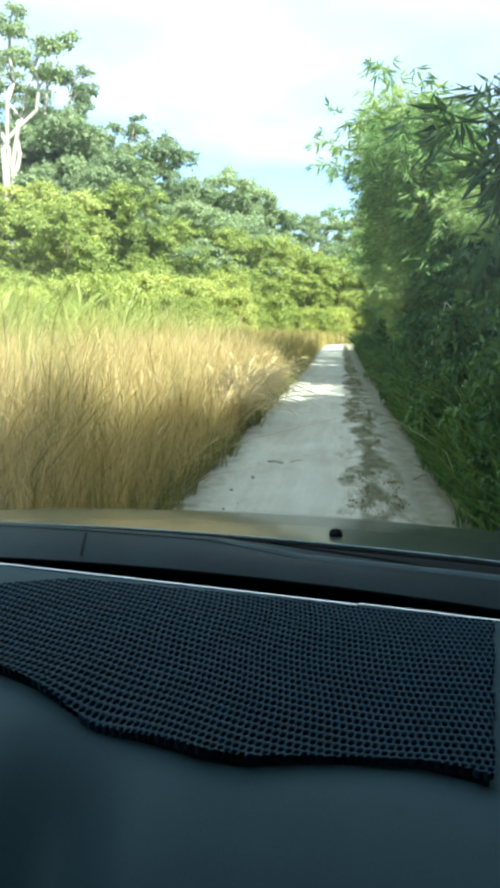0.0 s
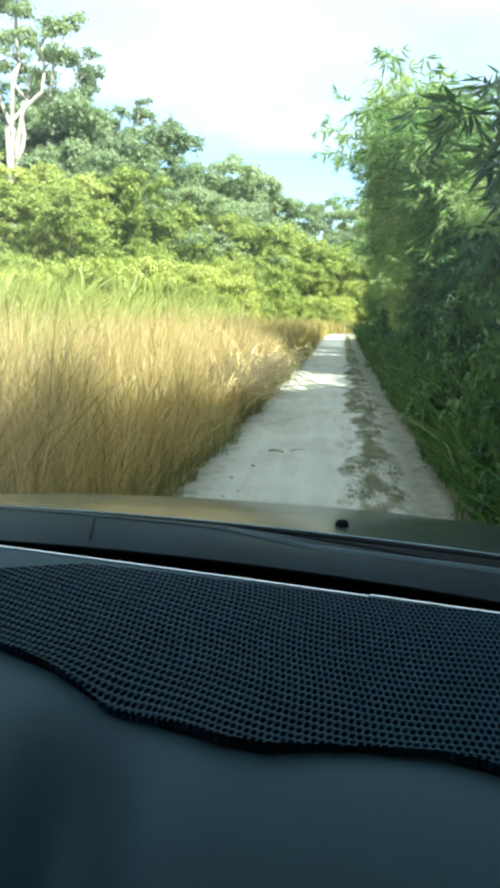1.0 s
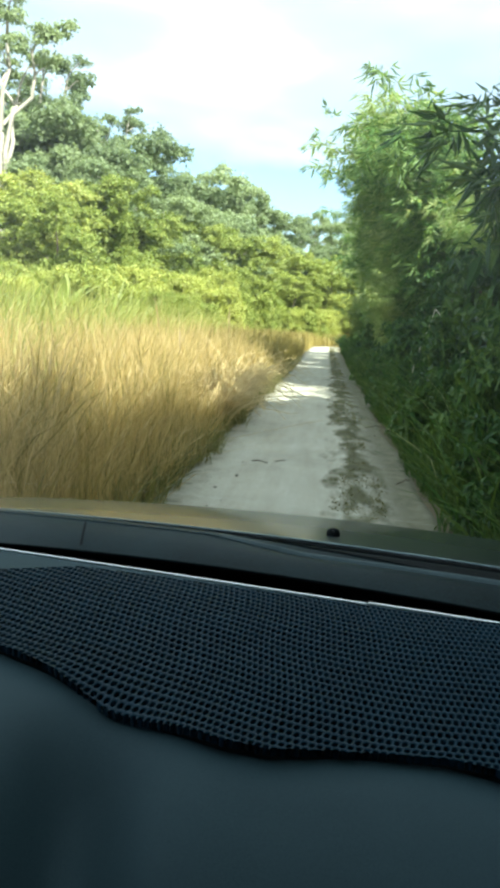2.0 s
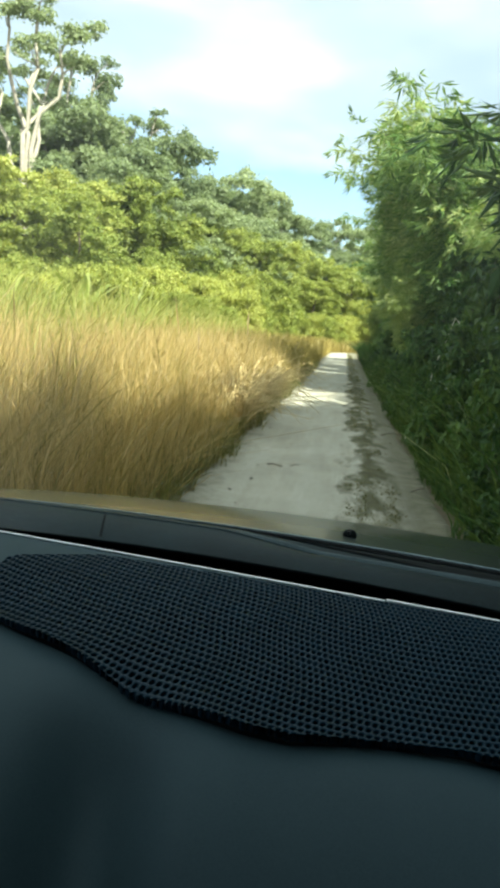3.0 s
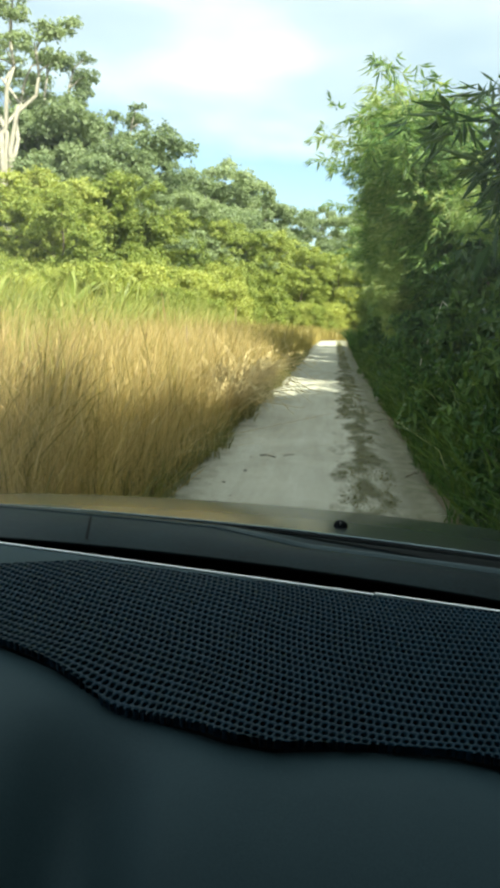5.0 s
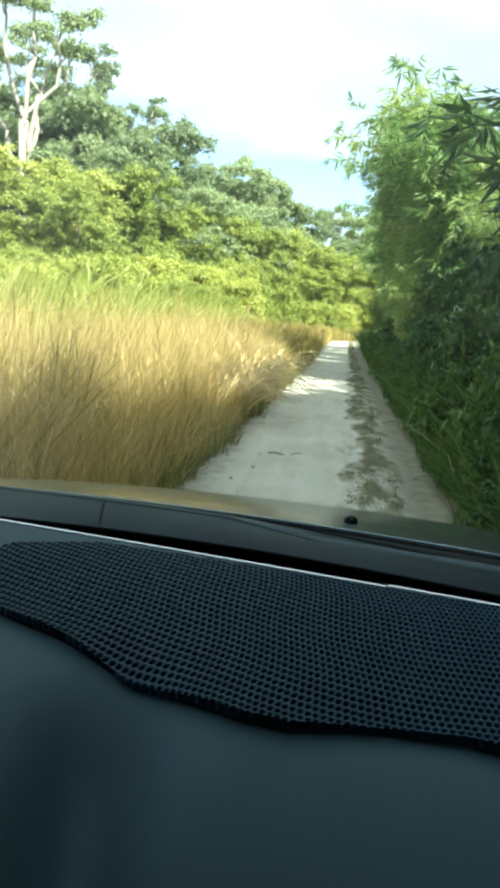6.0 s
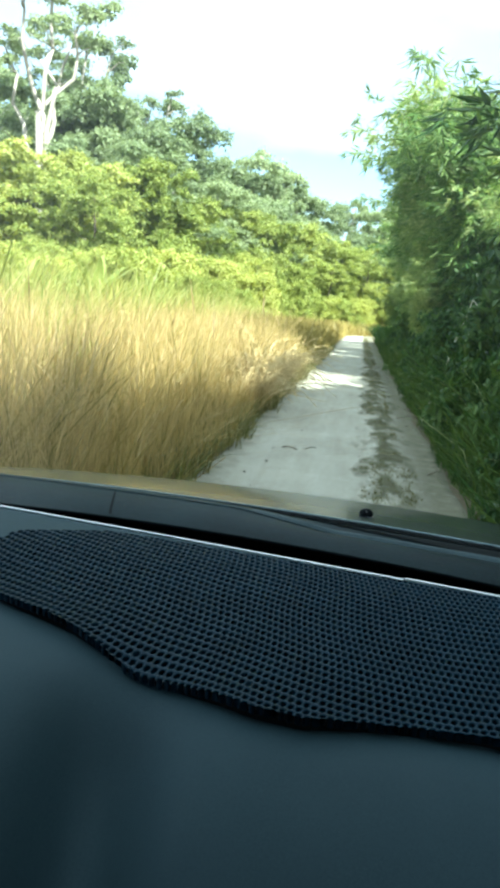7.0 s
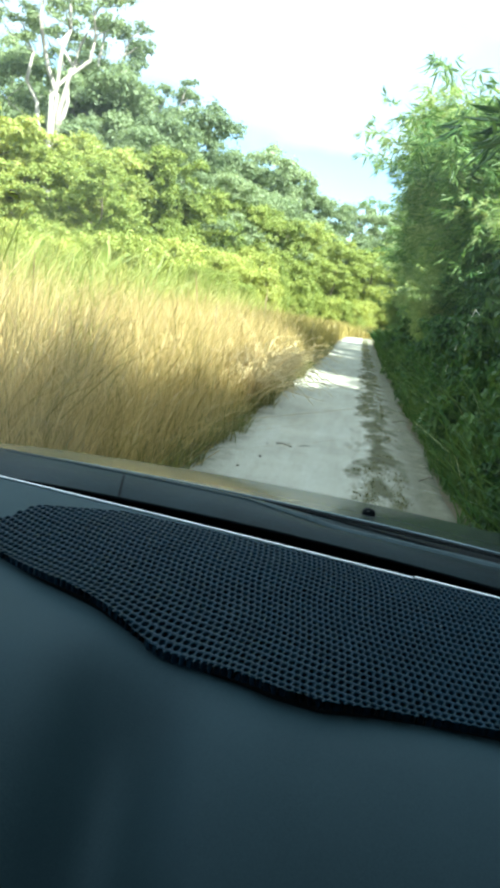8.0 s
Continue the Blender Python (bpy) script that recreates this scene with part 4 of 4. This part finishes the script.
for k in range(16):
    set_bush(B, k % 3, -5 + 16 * rnd.random(), 96 + 14 * rnd.random(), 0.55 + 0.5 * rnd.random(), 0.6 + 0.8 * rnd.random())
for k in range(9):
    set_bush(B, k % 3, -6.5 + 0.75 * k, 85 + 0.7 * (k * 5 % 9), 0.5 + 0.02 * (k * 7 % 9), 0.5 + 0.04 * (k * 4 % 9))


def banana(name, seed, high):
    """A clump of long arching paddle leaves on short stalks."""
    rng = np.random.default_rng(seed)
    root = tagged(new(name), "pale green banana-like plant with long paddle leaves", "plant")
    stalks, blades = [], []
    for k in range(8):
        a = k * 2.4 + rng.random()
        h = high * (0.65 + 0.4 * rng.random())
        out = high * (0.1 + 0.3 * rng.random())
        t = np.linspace(0, 1, 9)
        path = np.stack([math.cos(a) * out * t ** 2, math.sin(a) * out * t ** 2, h * (t - 0.22 * t ** 3)], 1)
        stalks.append(tube(path[:5], np.linspace(0.05, 0.02, 5), 6))
        side = np.array([-math.sin(a), math.cos(a), 0.25])
        w = high * 0.052 * np.array([0.05, 0.05, 0.08, 0.5, 0.95, 1.0, 0.9, 0.6, 0.06])
        v = np.concatenate([path - side * w[:, None], path + (0, 0, -0.02), path + side * w[:, None]])
        f = np.concatenate([np.stack([np.arange(8) + c * 9, np.arange(8) + c * 9 + 9, np.arange(8) + c * 9 + 10, np.arange(8) + c * 9 + 1], 1) for c in range(2)])
        blades.append((v, f))
    part("stalks", mesh_of("stalks", *joined(stalks), M_CULM, True), root)
    for v, f in blades:
        part("leaf", mesh_of("leaf", v, f, M_LEAFY, True), root)
    return root


for k, (x, y, high) in enumerate(BANANAS):
    plant_ = banana("banana_plant", 70 + k, high * 0.88)
    plant_.matrix_basis = pose(x, y, 0, 0, 0, 40 * k)
    tagged(plant_, group="banana plants")

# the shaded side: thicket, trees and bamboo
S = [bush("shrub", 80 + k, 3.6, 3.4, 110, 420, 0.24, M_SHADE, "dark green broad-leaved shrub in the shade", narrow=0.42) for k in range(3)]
# shrubs up to y 14 are raised to throw shade over the track
for k in range(35):
    y = -9 + 1.9 * k + rnd.random()
    x = 3.0 + 1.0 * rnd.random() + 0.012 * y + float(bend_x(y))
    s = 0.85 + 0.3 * rnd.random()
    tagged(set_bush(S, k % 3, x + (0.5 if y < 12 else 0), y, s * 0.85, s * (1.0 if y > 14 else 1.4)), group="verge shrubs")
for k in range(96):
    y = 3.0 + 0.3 * k + 0.6 * rnd.random()
    s = 0.26 + 0.22 * rnd.random()
    tagged(set_bush(S, k % 3, 1.5 + 0.5 * s + 0.8 * rnd.random(), y, s, s * 1.25), "low broad-leaved weed growing in the verge grass", "weed", "verge weeds")
R = [bush("roadside_tree", 90 + k, 7.0, 4.6, 150, 330, 0.27, M_SHADE, "dark leafy roadside tree with hanging foliage, unseen and added for shade beside the car", "tree", 0.4) for k in range(2)]
# those below y 11 are out of view, added to shade car, track and grass
for k, (x, y, s) in enumerate(((5.2, 12.0, 1.1), (5.6, 15.5, 1.05), (6.4, 19.0, 0.85), (7.2, 24.0, 0.9), (6.8, 30.0, 0.9), (5.8, 38.0, 1.1), (5.8, 47.0, 1.0), (4.8, -10.0, 1.6), (4.9, -8.6, 1.66), (4.7, -7.2, 1.72), (4.9, -5.9, 1.76), (4.8, -4.6, 1.78), (4.9, -3.3, 1.78), (4.7, -2.0, 1.76), (4.9, -0.7, 1.7), (4.8, 0.6, 1.62), (4.9, 1.9, 1.52), (4.7, 3.2, 1.44), (4.8, 4.5, 1.38), (4.6, 5.8, 1.36), (4.7, 7.1, 1.36), (4.6, 8.4, 1.34), (4.8, 9.6, 1.3), (4.6, 10.8, 1.25), (7.6, 3.0, 1.3), (7.6, 8.0, 1.15), (4.5, 13.0, 1.05), (7.0, -7.5, 1.25), (5.4, 34.0, 1.0), (6.4, 42.5, 1.1), (6.2, 51.5, 1.05), (6.6, 56.0, 1.1))):
    tagged(set_bush(R, k % 2, x + (0.25 if y < 11 else 0), y, s * (0.6 if y < 4 else 0.8 if y < 16 else 1.0), s), group="roadside trees")
CLUMPS = [bamboo("bamboo_clump", 100 + k, 9.5, 16, 2700, "arching green bamboo clump leaning over the track") for k in range(2)]
for k, (x, y, s, turn) in enumerate(((3.3, 21.0, 1.02, -15), (3.1, 24.5, 1.1, 10), (4.3, 17.0, 0.66, -20), (3.0, 28.0, 1.1, 15), (4.4, 23.0, 0.8, -10), (3.0, 33.0, 1.0, 5), (3.2, 40.0, 0.9, 0), (3.4, 50.0, 0.85, 20), (4.7, 19.8, 0.74, -30), (4.7, 14.0, 0.62, -30), (4.8, 28.0, 0.82, 30), (3.6, 36.5, 0.95, -20), (3.6, 45.0, 0.85, 10))):
    tagged(set_bush(CLUMPS, k % 2, x, y, s, s), group="bamboo clumps").matrix_basis = pose(x, y, 0, 0, 0, turn) @ Matrix.Diagonal((s, s, s, 1))
# young shoots that break the foot of the clumps
for k, (x, y, s) in enumerate(((2.0, 21.5, 0.42), (2.5, 24.0, 0.48), (2.1, 27.5, 0.44), (2.4, 31.0, 0.5), (2.0, 35.0, 0.46), (2.3, 40.0, 0.5), (2.1, 46.0, 0.48))):
    tagged(set_bush(CLUMPS, k % 2, x, y, s, s), "low young bamboo shoots at the edge of the track").matrix_basis = pose(x, y, 0, 0, 0, 47 * k) @ Matrix.Diagonal((s, s, s, 1))
# a thin nearer clump, leafy tips over the verge, shade put into its leaf colour
near = bamboo("bamboo_clump", 131, 5.6, 5, 60, "young bamboo with long leaves, coloured dark as in shade, hanging over the verge", 0.72, 0.36, M_SHADE)
near.matrix_basis = pose(3.0, 8.6, 0)


# ---------------------------------------------------------------- grass
def seeded(seed, n, lo, hi):
    r = np.random.default_rng(seed)
    return lo + (hi - lo) * r.random(n)


def tufts(q, s=0.0):
    """Uneven height of a stand: tufts, gaps and trodden places."""
    x, y = q[:, 0], q[:, 1]
    return 0.78 + 0.2 * np.sin(x * 3.1 + 2 * np.sin(y * 1.3 + s)) * np.sin(y * 2.7 + s) + 0.14 * np.sin(x * 7.9 + y * 5.3)


def edge_rise(q):
    """The stand is lower along the edge of the track."""
    return np.clip(0.4 + (-1.25 - q[:, 0]) * 0.8, 0.4, 1)


p = scatter(1, 62000, -8.5, -1.28, 2.5, 22, lambda q: q[:, 0] < -1.3 - 0.1 * wob(q[:, 1] * 1.4))
grass("tall_dry_grass", p, seeded(2, len(p), 0.8, 1.95) * tufts(p) * edge_rise(p), seeded(3, len(p), 0.0025, 0.006), 0.3, M_DRY, "tall golden dry grass beside the track", "grass", 4)
p = scatter(141, 7000, -8.5, -1.28, 3.5, 24, lambda q: (q[:, 0] < -1.5 - 0.15 * wob(q[:, 1] * 1.4)) & (np.sin(q[:, 0] * 2.1 + q[:, 1] * 0.9) + np.sin(q[:, 1] * 2.3) > -0.5))
grass("dry_grass_heads", p, seeded(142, len(p), 1.1, 1.8) * tufts(p) * edge_rise(p), seeded(143, len(p), 0.007, 0.015), 0.3, M_PLUME, "pale feathery seed heads over the dry grass", "grass", 144, shape=HEADED)
p = scatter(145, 140, -6.0, -1.9, 8, 21, lambda q: np.sin(q[:, 0] * 1.7 + 1) * np.sin(q[:, 1] * 1.1) > 0.35)
grass("brown_reeds", p, seeded(146, len(p), 1.2, 1.95), seeded(147, len(p), 0.015, 0.03), 0.22, M_STALK, "dead brown reed stalks standing in the grass", "reeds", 148, shape=HEADED)
p = scatter(41, 27000, -8.5, -1.28, 2.5, 24, lambda q: q[:, 0] < -1.3 - 0.1 * wob(q[:, 1] * 1.4))
grass("half_dry_grass", p, seeded(42, len(p), 0.45, 1.85) * tufts(p, 2.0) * np.clip(0.4 + (-1.25 - p[:, 0]) * 0.8, 0.4, 1), seeded(43, len(p), 0.005, 0.012), 0.45, M_MIXED, "green and brown undergrowth in the dry grass", "grass", 44)
p = scatter(91, 11000, -7.5, -1.5, -9, 2.6)
grass("tall_dry_grass", p, seeded(92, len(p), 0.7, 1.7) * tufts(p), seeded(93, len(p), 0.006, 0.014), 0.5, M_MIXED, "half-dry grass beside the standing car", "grass", 94)
p = scatter(95, 9000, 1.35, 3.6, -9, 2.2)
grass("verge_grass", p, seeded(96, len(p), 0.4, 1.2) * tufts(p, 3.0), seeded(97, len(p), 0.012, 0.03), 0.4, M_BANK, "lush dark verge grass beside the standing car", "grass", 98)
p = scatter(61, 17000, -1.85, -0.98, 3, 40, lambda q: q[:, 0] < -1.25 + 0.13 * wob(q[:, 1] * 2.1, 3) + 0.05 * np.sin(q[:, 1] * 9))
grass("edge_grass", p, seeded(62, len(p), 0.08, 0.46), seeded(63, len(p), 0.006, 0.014), 0.8, M_EDGE_GRASS, "short brown-green grass creeping over the edge of the track", "grass", 64, base=0.0)
p = scatter(71, 6000, 0.85, 1.2, 3, 40, lambda q: q[:, 0] > 1.02 + 0.1 * wob(q[:, 1] * 2.3, 5))
grass("edge_grass", p, seeded(72, len(p), 0.06, 0.3), seeded(73, len(p), 0.006, 0.016), 0.7, M_BANK, "short green grass creeping over the shaded edge", "grass", 74, base=0.0)
p = scatter(5, 15000, -13, -1.28, 20, 46, lambda q: q[:, 0] < -1.3 - 0.1 * wob(q[:, 1] * 1.4))
grass("half_dry_grass", p, seeded(6, len(p), 0.8, 2.0) * tufts(p, 1.0) * np.clip(0.4 + (-1.25 - p[:, 0]) * 0.7, 0.4, 1), seeded(7, len(p), 0.012, 0.03), 0.3, M_MIXED, "brownish half-dry tall grass along the track", "grass", 8)
p = scatter(9, 11000, -9, 6.0, 46, 103, lambda q: q[:, 0] < -1.35 + bend_x(q[:, 1]))
grass("half_dry_grass", p, seeded(10, len(p), 0.8, 1.6), seeded(11, len(p), 0.025, 0.05), 0.3, M_MIXED, "brownish half-dry tall grass further along the track", "grass", 12)
p = scatter(13, 30000, -22, -5.5, 12, 60, lambda q: q[:, 0] < -4.5 - 0.05 * q[:, 1] + 0.9 * wob(q[:, 1] * 0.5))
grass("tall_green_grass", p, seeded(14, len(p), 1.5, 3.5) * tufts(p, 4.0), seeded(15, len(p), 0.015, 0.042), 0.55, M_GREEN, "tall yellow-green cane grass before the thicket", "grass", 16)
p = scatter(151, 2600, -8.5, -3.0, 8.5, 17, lambda q: q[:, 0] < -2.6 - 0.1 * q[:, 1] + 0.6 * wob(q[:, 1]))
grass("tall_green_grass", p, seeded(152, len(p), 1.2, 2.25) * tufts(p, 4.0), seeded(153, len(p), 0.008, 0.02), 0.45, M_GREEN, "yellow-green cane grass mixed into the dry stand", "grass", 154)
p = scatter(17, 22000, 1.0, 3.4, 2.0, 34, lambda q: q[:, 0] > 1.06 + 0.1 * wob(q[:, 1] * 1.3))
grass("verge_grass", p, seeded(18, len(p), 0.5, 1.6) * tufts(p, 3.0) * np.clip(0.45 + (p[:, 0] - 1.0) * 1.3, 0.45, 1.15), seeded(19, len(p), 0.008, 0.024), 0.62, M_BANK, "lush dark green verge grass in shade", "grass", 20, (-0.1, 0.0))
p = scatter(155, 170, 1.2, 2.6, 5.5, 24)
grass("arching_blades", p, seeded(156, len(p), 0.9, 1.45), seeded(157, len(p), 0.006, 0.014), 0.9, M_ARCH, "long pale blades arching out of the verge", "grass", 158, (-0.4, -0.2))
p = scatter(21, 7000, 1.0, 4.0, 34, 62, lambda q: q[:, 0] > 1.06)
p[:, 0] += bend_x(p[:, 1])
grass("verge_grass", p, seeded(22, len(p), 0.7, 1.7), seeded(23, len(p), 0.02, 0.045), 0.5, M_BANK, "lush dark green verge grass further on", "grass", 24, (-0.3, 0))


p = scatter(51, 6000, 1.0, 9.0, 64, 104, lambda q: np.abs(q[:, 0] - bend_x(q[:, 1])) > 1.5)
grass("tall_dry_grass", p, seeded(52, len(p), 0.5, 1.1), seeded(53, len(p), 0.03, 0.06), 0.4, M_DRY, "sunlit golden dry grass at the bend of the track", "grass", 54)


# dry stems bent over into the track from the edge of the stand
p = scatter(81, 420, -1.75, -1.35, 4, 26, lambda q: np.sin(q[:, 1] * 1.1 + 1) + 0.4 * np.sin(q[:, 1] * 3.7) > 0.45)
grass("bent_dry_grass", p, seeded(82, len(p), 0.9, 1.5), seeded(83, len(p), 0.004, 0.008), 0.9, M_DRY, "pale dry stems bent over the edge of the track", "grass", 84, (0.9, 0.1))


def strip_keep(q):
    x, y = q[:, 0], q[:, 1]
    r = np.random.default_rng(7).random(len(q))
    patch = wob(y * 0.9, 2) + 0.7 * wob(y * 2.3, 5)
    lump = np.sin(x * 31 + 4 * np.sin(y * 3.7)) * np.sin(y * 11 + 5 * np.sin(x * 9))
    half = 0.03 + 0.21 * np.clip(patch * 0.8 + 0.55, 0.06, 1) + 0.07 * lump
    return (np.abs(x - 0.42 - 0.05 * wob(y * 0.8)) < half * r ** 0.3) & (r > 0.25 - 0.5 * lump)


p = scatter(25, 90000, 0.1, 0.8, 2, 70, strip_keep)
grass("strip_weeds", p, seeded(26, len(p), 0.01, 0.045), seeded(27, len(p), 0.004, 0.011), 1.3, M_WEED, "low trodden weeds between the wheel ruts", "weeds", 28, base=0.012)


def build_litter():
    """Clods and bits of dead stem lying on the track."""
    rng = np.random.default_rng(33)
    pieces = []
    for _ in range(90):
        y = 4 + 40 * rng.random() ** 1.5
        x = rng.choice([0.42 + 0.2 * rng.normal(), -1.2 + 2.1 * rng.random()])
        r = 0.005 + 0.014 * rng.random()
        v, f = tube([(0, 0, 0), (0, 0, r * 0.5), (0, 0, r)], [r, r * 1.2, r * 0.4], 6)
        pieces.append((v * (1, 0.6 + rng.random(), 0.7) + (x, y, 0.0), f))
    tagged(new("clods", mesh_of("clods", *joined(pieces), M_STONE)), "dark clods and crumbs lying on the track", "clods", kind="stuff")


build_litter()
for k, (x, y, turn, long) in enumerate(((-0.75, 9.0, 20, 0.4), (0.8, 8.2, 60, 0.35), (0.7, 13.0, 30, 0.5))):
    r = np.random.default_rng(200 + k)
    stick = limb_path(r, (0, 0, 0.012), (long, 0, 0.02), 0, 6, 0.05)
    fork = limb_path(r, stick[3], stick[3] + (long * 0.3, long * 0.18, 0.005), 0, 4, 0.05)
    v, f = joined([tube(stick, np.linspace(0.008, 0.003, 6), 6), tube(fork, np.linspace(0.004, 0.002, 4), 5)])
    tagged(new("twig", mesh_of("twig", v, f, M_BARK_DARK, True)), "dry dark twig lying on the sandy track", "twig", "fallen twigs").matrix_basis = pose(x, y, 0, 0, 0, turn)
# a broken pale reed that stands bent out of the verge
reed = limb_path(np.random.default_rng(3), (1.03, 12.6, -0.02), (1.54, 12.3, 1.92), 0, 8, 0.006)
tip = limb_path(np.random.default_rng(4), (1.54, 12.3, 1.92), (1.84, 12.2, 1.58), 0, 4, 0.01)
v, f = joined([tube(reed, np.linspace(0.009, 0.006, 8), 6), tube(tip, np.linspace(0.006, 0.004, 4), 6)])
tagged(new("bent_reed", mesh_of("bent_reed", v, f, M_STRAW, True)), "pale dry reed snapped over in the verge", "reed")


def dead_shrub(x, y, high, seed):
    """A tangle of pale dry stems arching out of one root."""
    rng = np.random.default_rng(seed)
    root = tagged(new("dead_shrub"), "golden-brown dead shrub of tangled dry stems at the grass edge", "shrub", "dead shrubs")
    stems, twigs = [], []
    for _ in range(64):
        a = rng.random() * 2 * np.pi
        out = high * (0.15 + 0.55 * rng.random())
        h = high * (0.55 + 0.5 * rng.random())
        t = np.linspace(0, 1, 9)
        droop = 0.5 + 1.0 * rng.random()
        path = np.stack([math.cos(a) * out * t ** 1.5, math.sin(a) * out * t ** 1.5, h * (t - droop * 0.55 * t ** 3)], 1) + rng.normal(size=(9, 3)) * 0.012
        path[:, 0] += 0.12 * t ** 2
        stems.append(tube(path, np.linspace(0.008, 0.003, 9), 5))
        for q in (4, 6, 7):
            d = rng.normal(size=3) * 0.16 + (0, 0, -0.03)
            twigs.append(tube(limb_path(rng, path[q], path[q] + d, 0, 4, 0.08), np.linspace(0.0042, 0.002, 4), 4))
    part("stems", mesh_of("stems", *joined(stems), M_DEAD, True), root)
    part("twigs", mesh_of("twigs", *joined(twigs), M_DEAD, True), root)
    root.matrix_basis = pose(x, y, -0.03)
    return root


for k, (x, y, high) in enumerate(((-1.42, 11.6, 1.55), (-1.5, 13.2, 1.8), (-1.45, 15.4, 1.6))):
    dead_shrub(x, y, high, 300 + k)
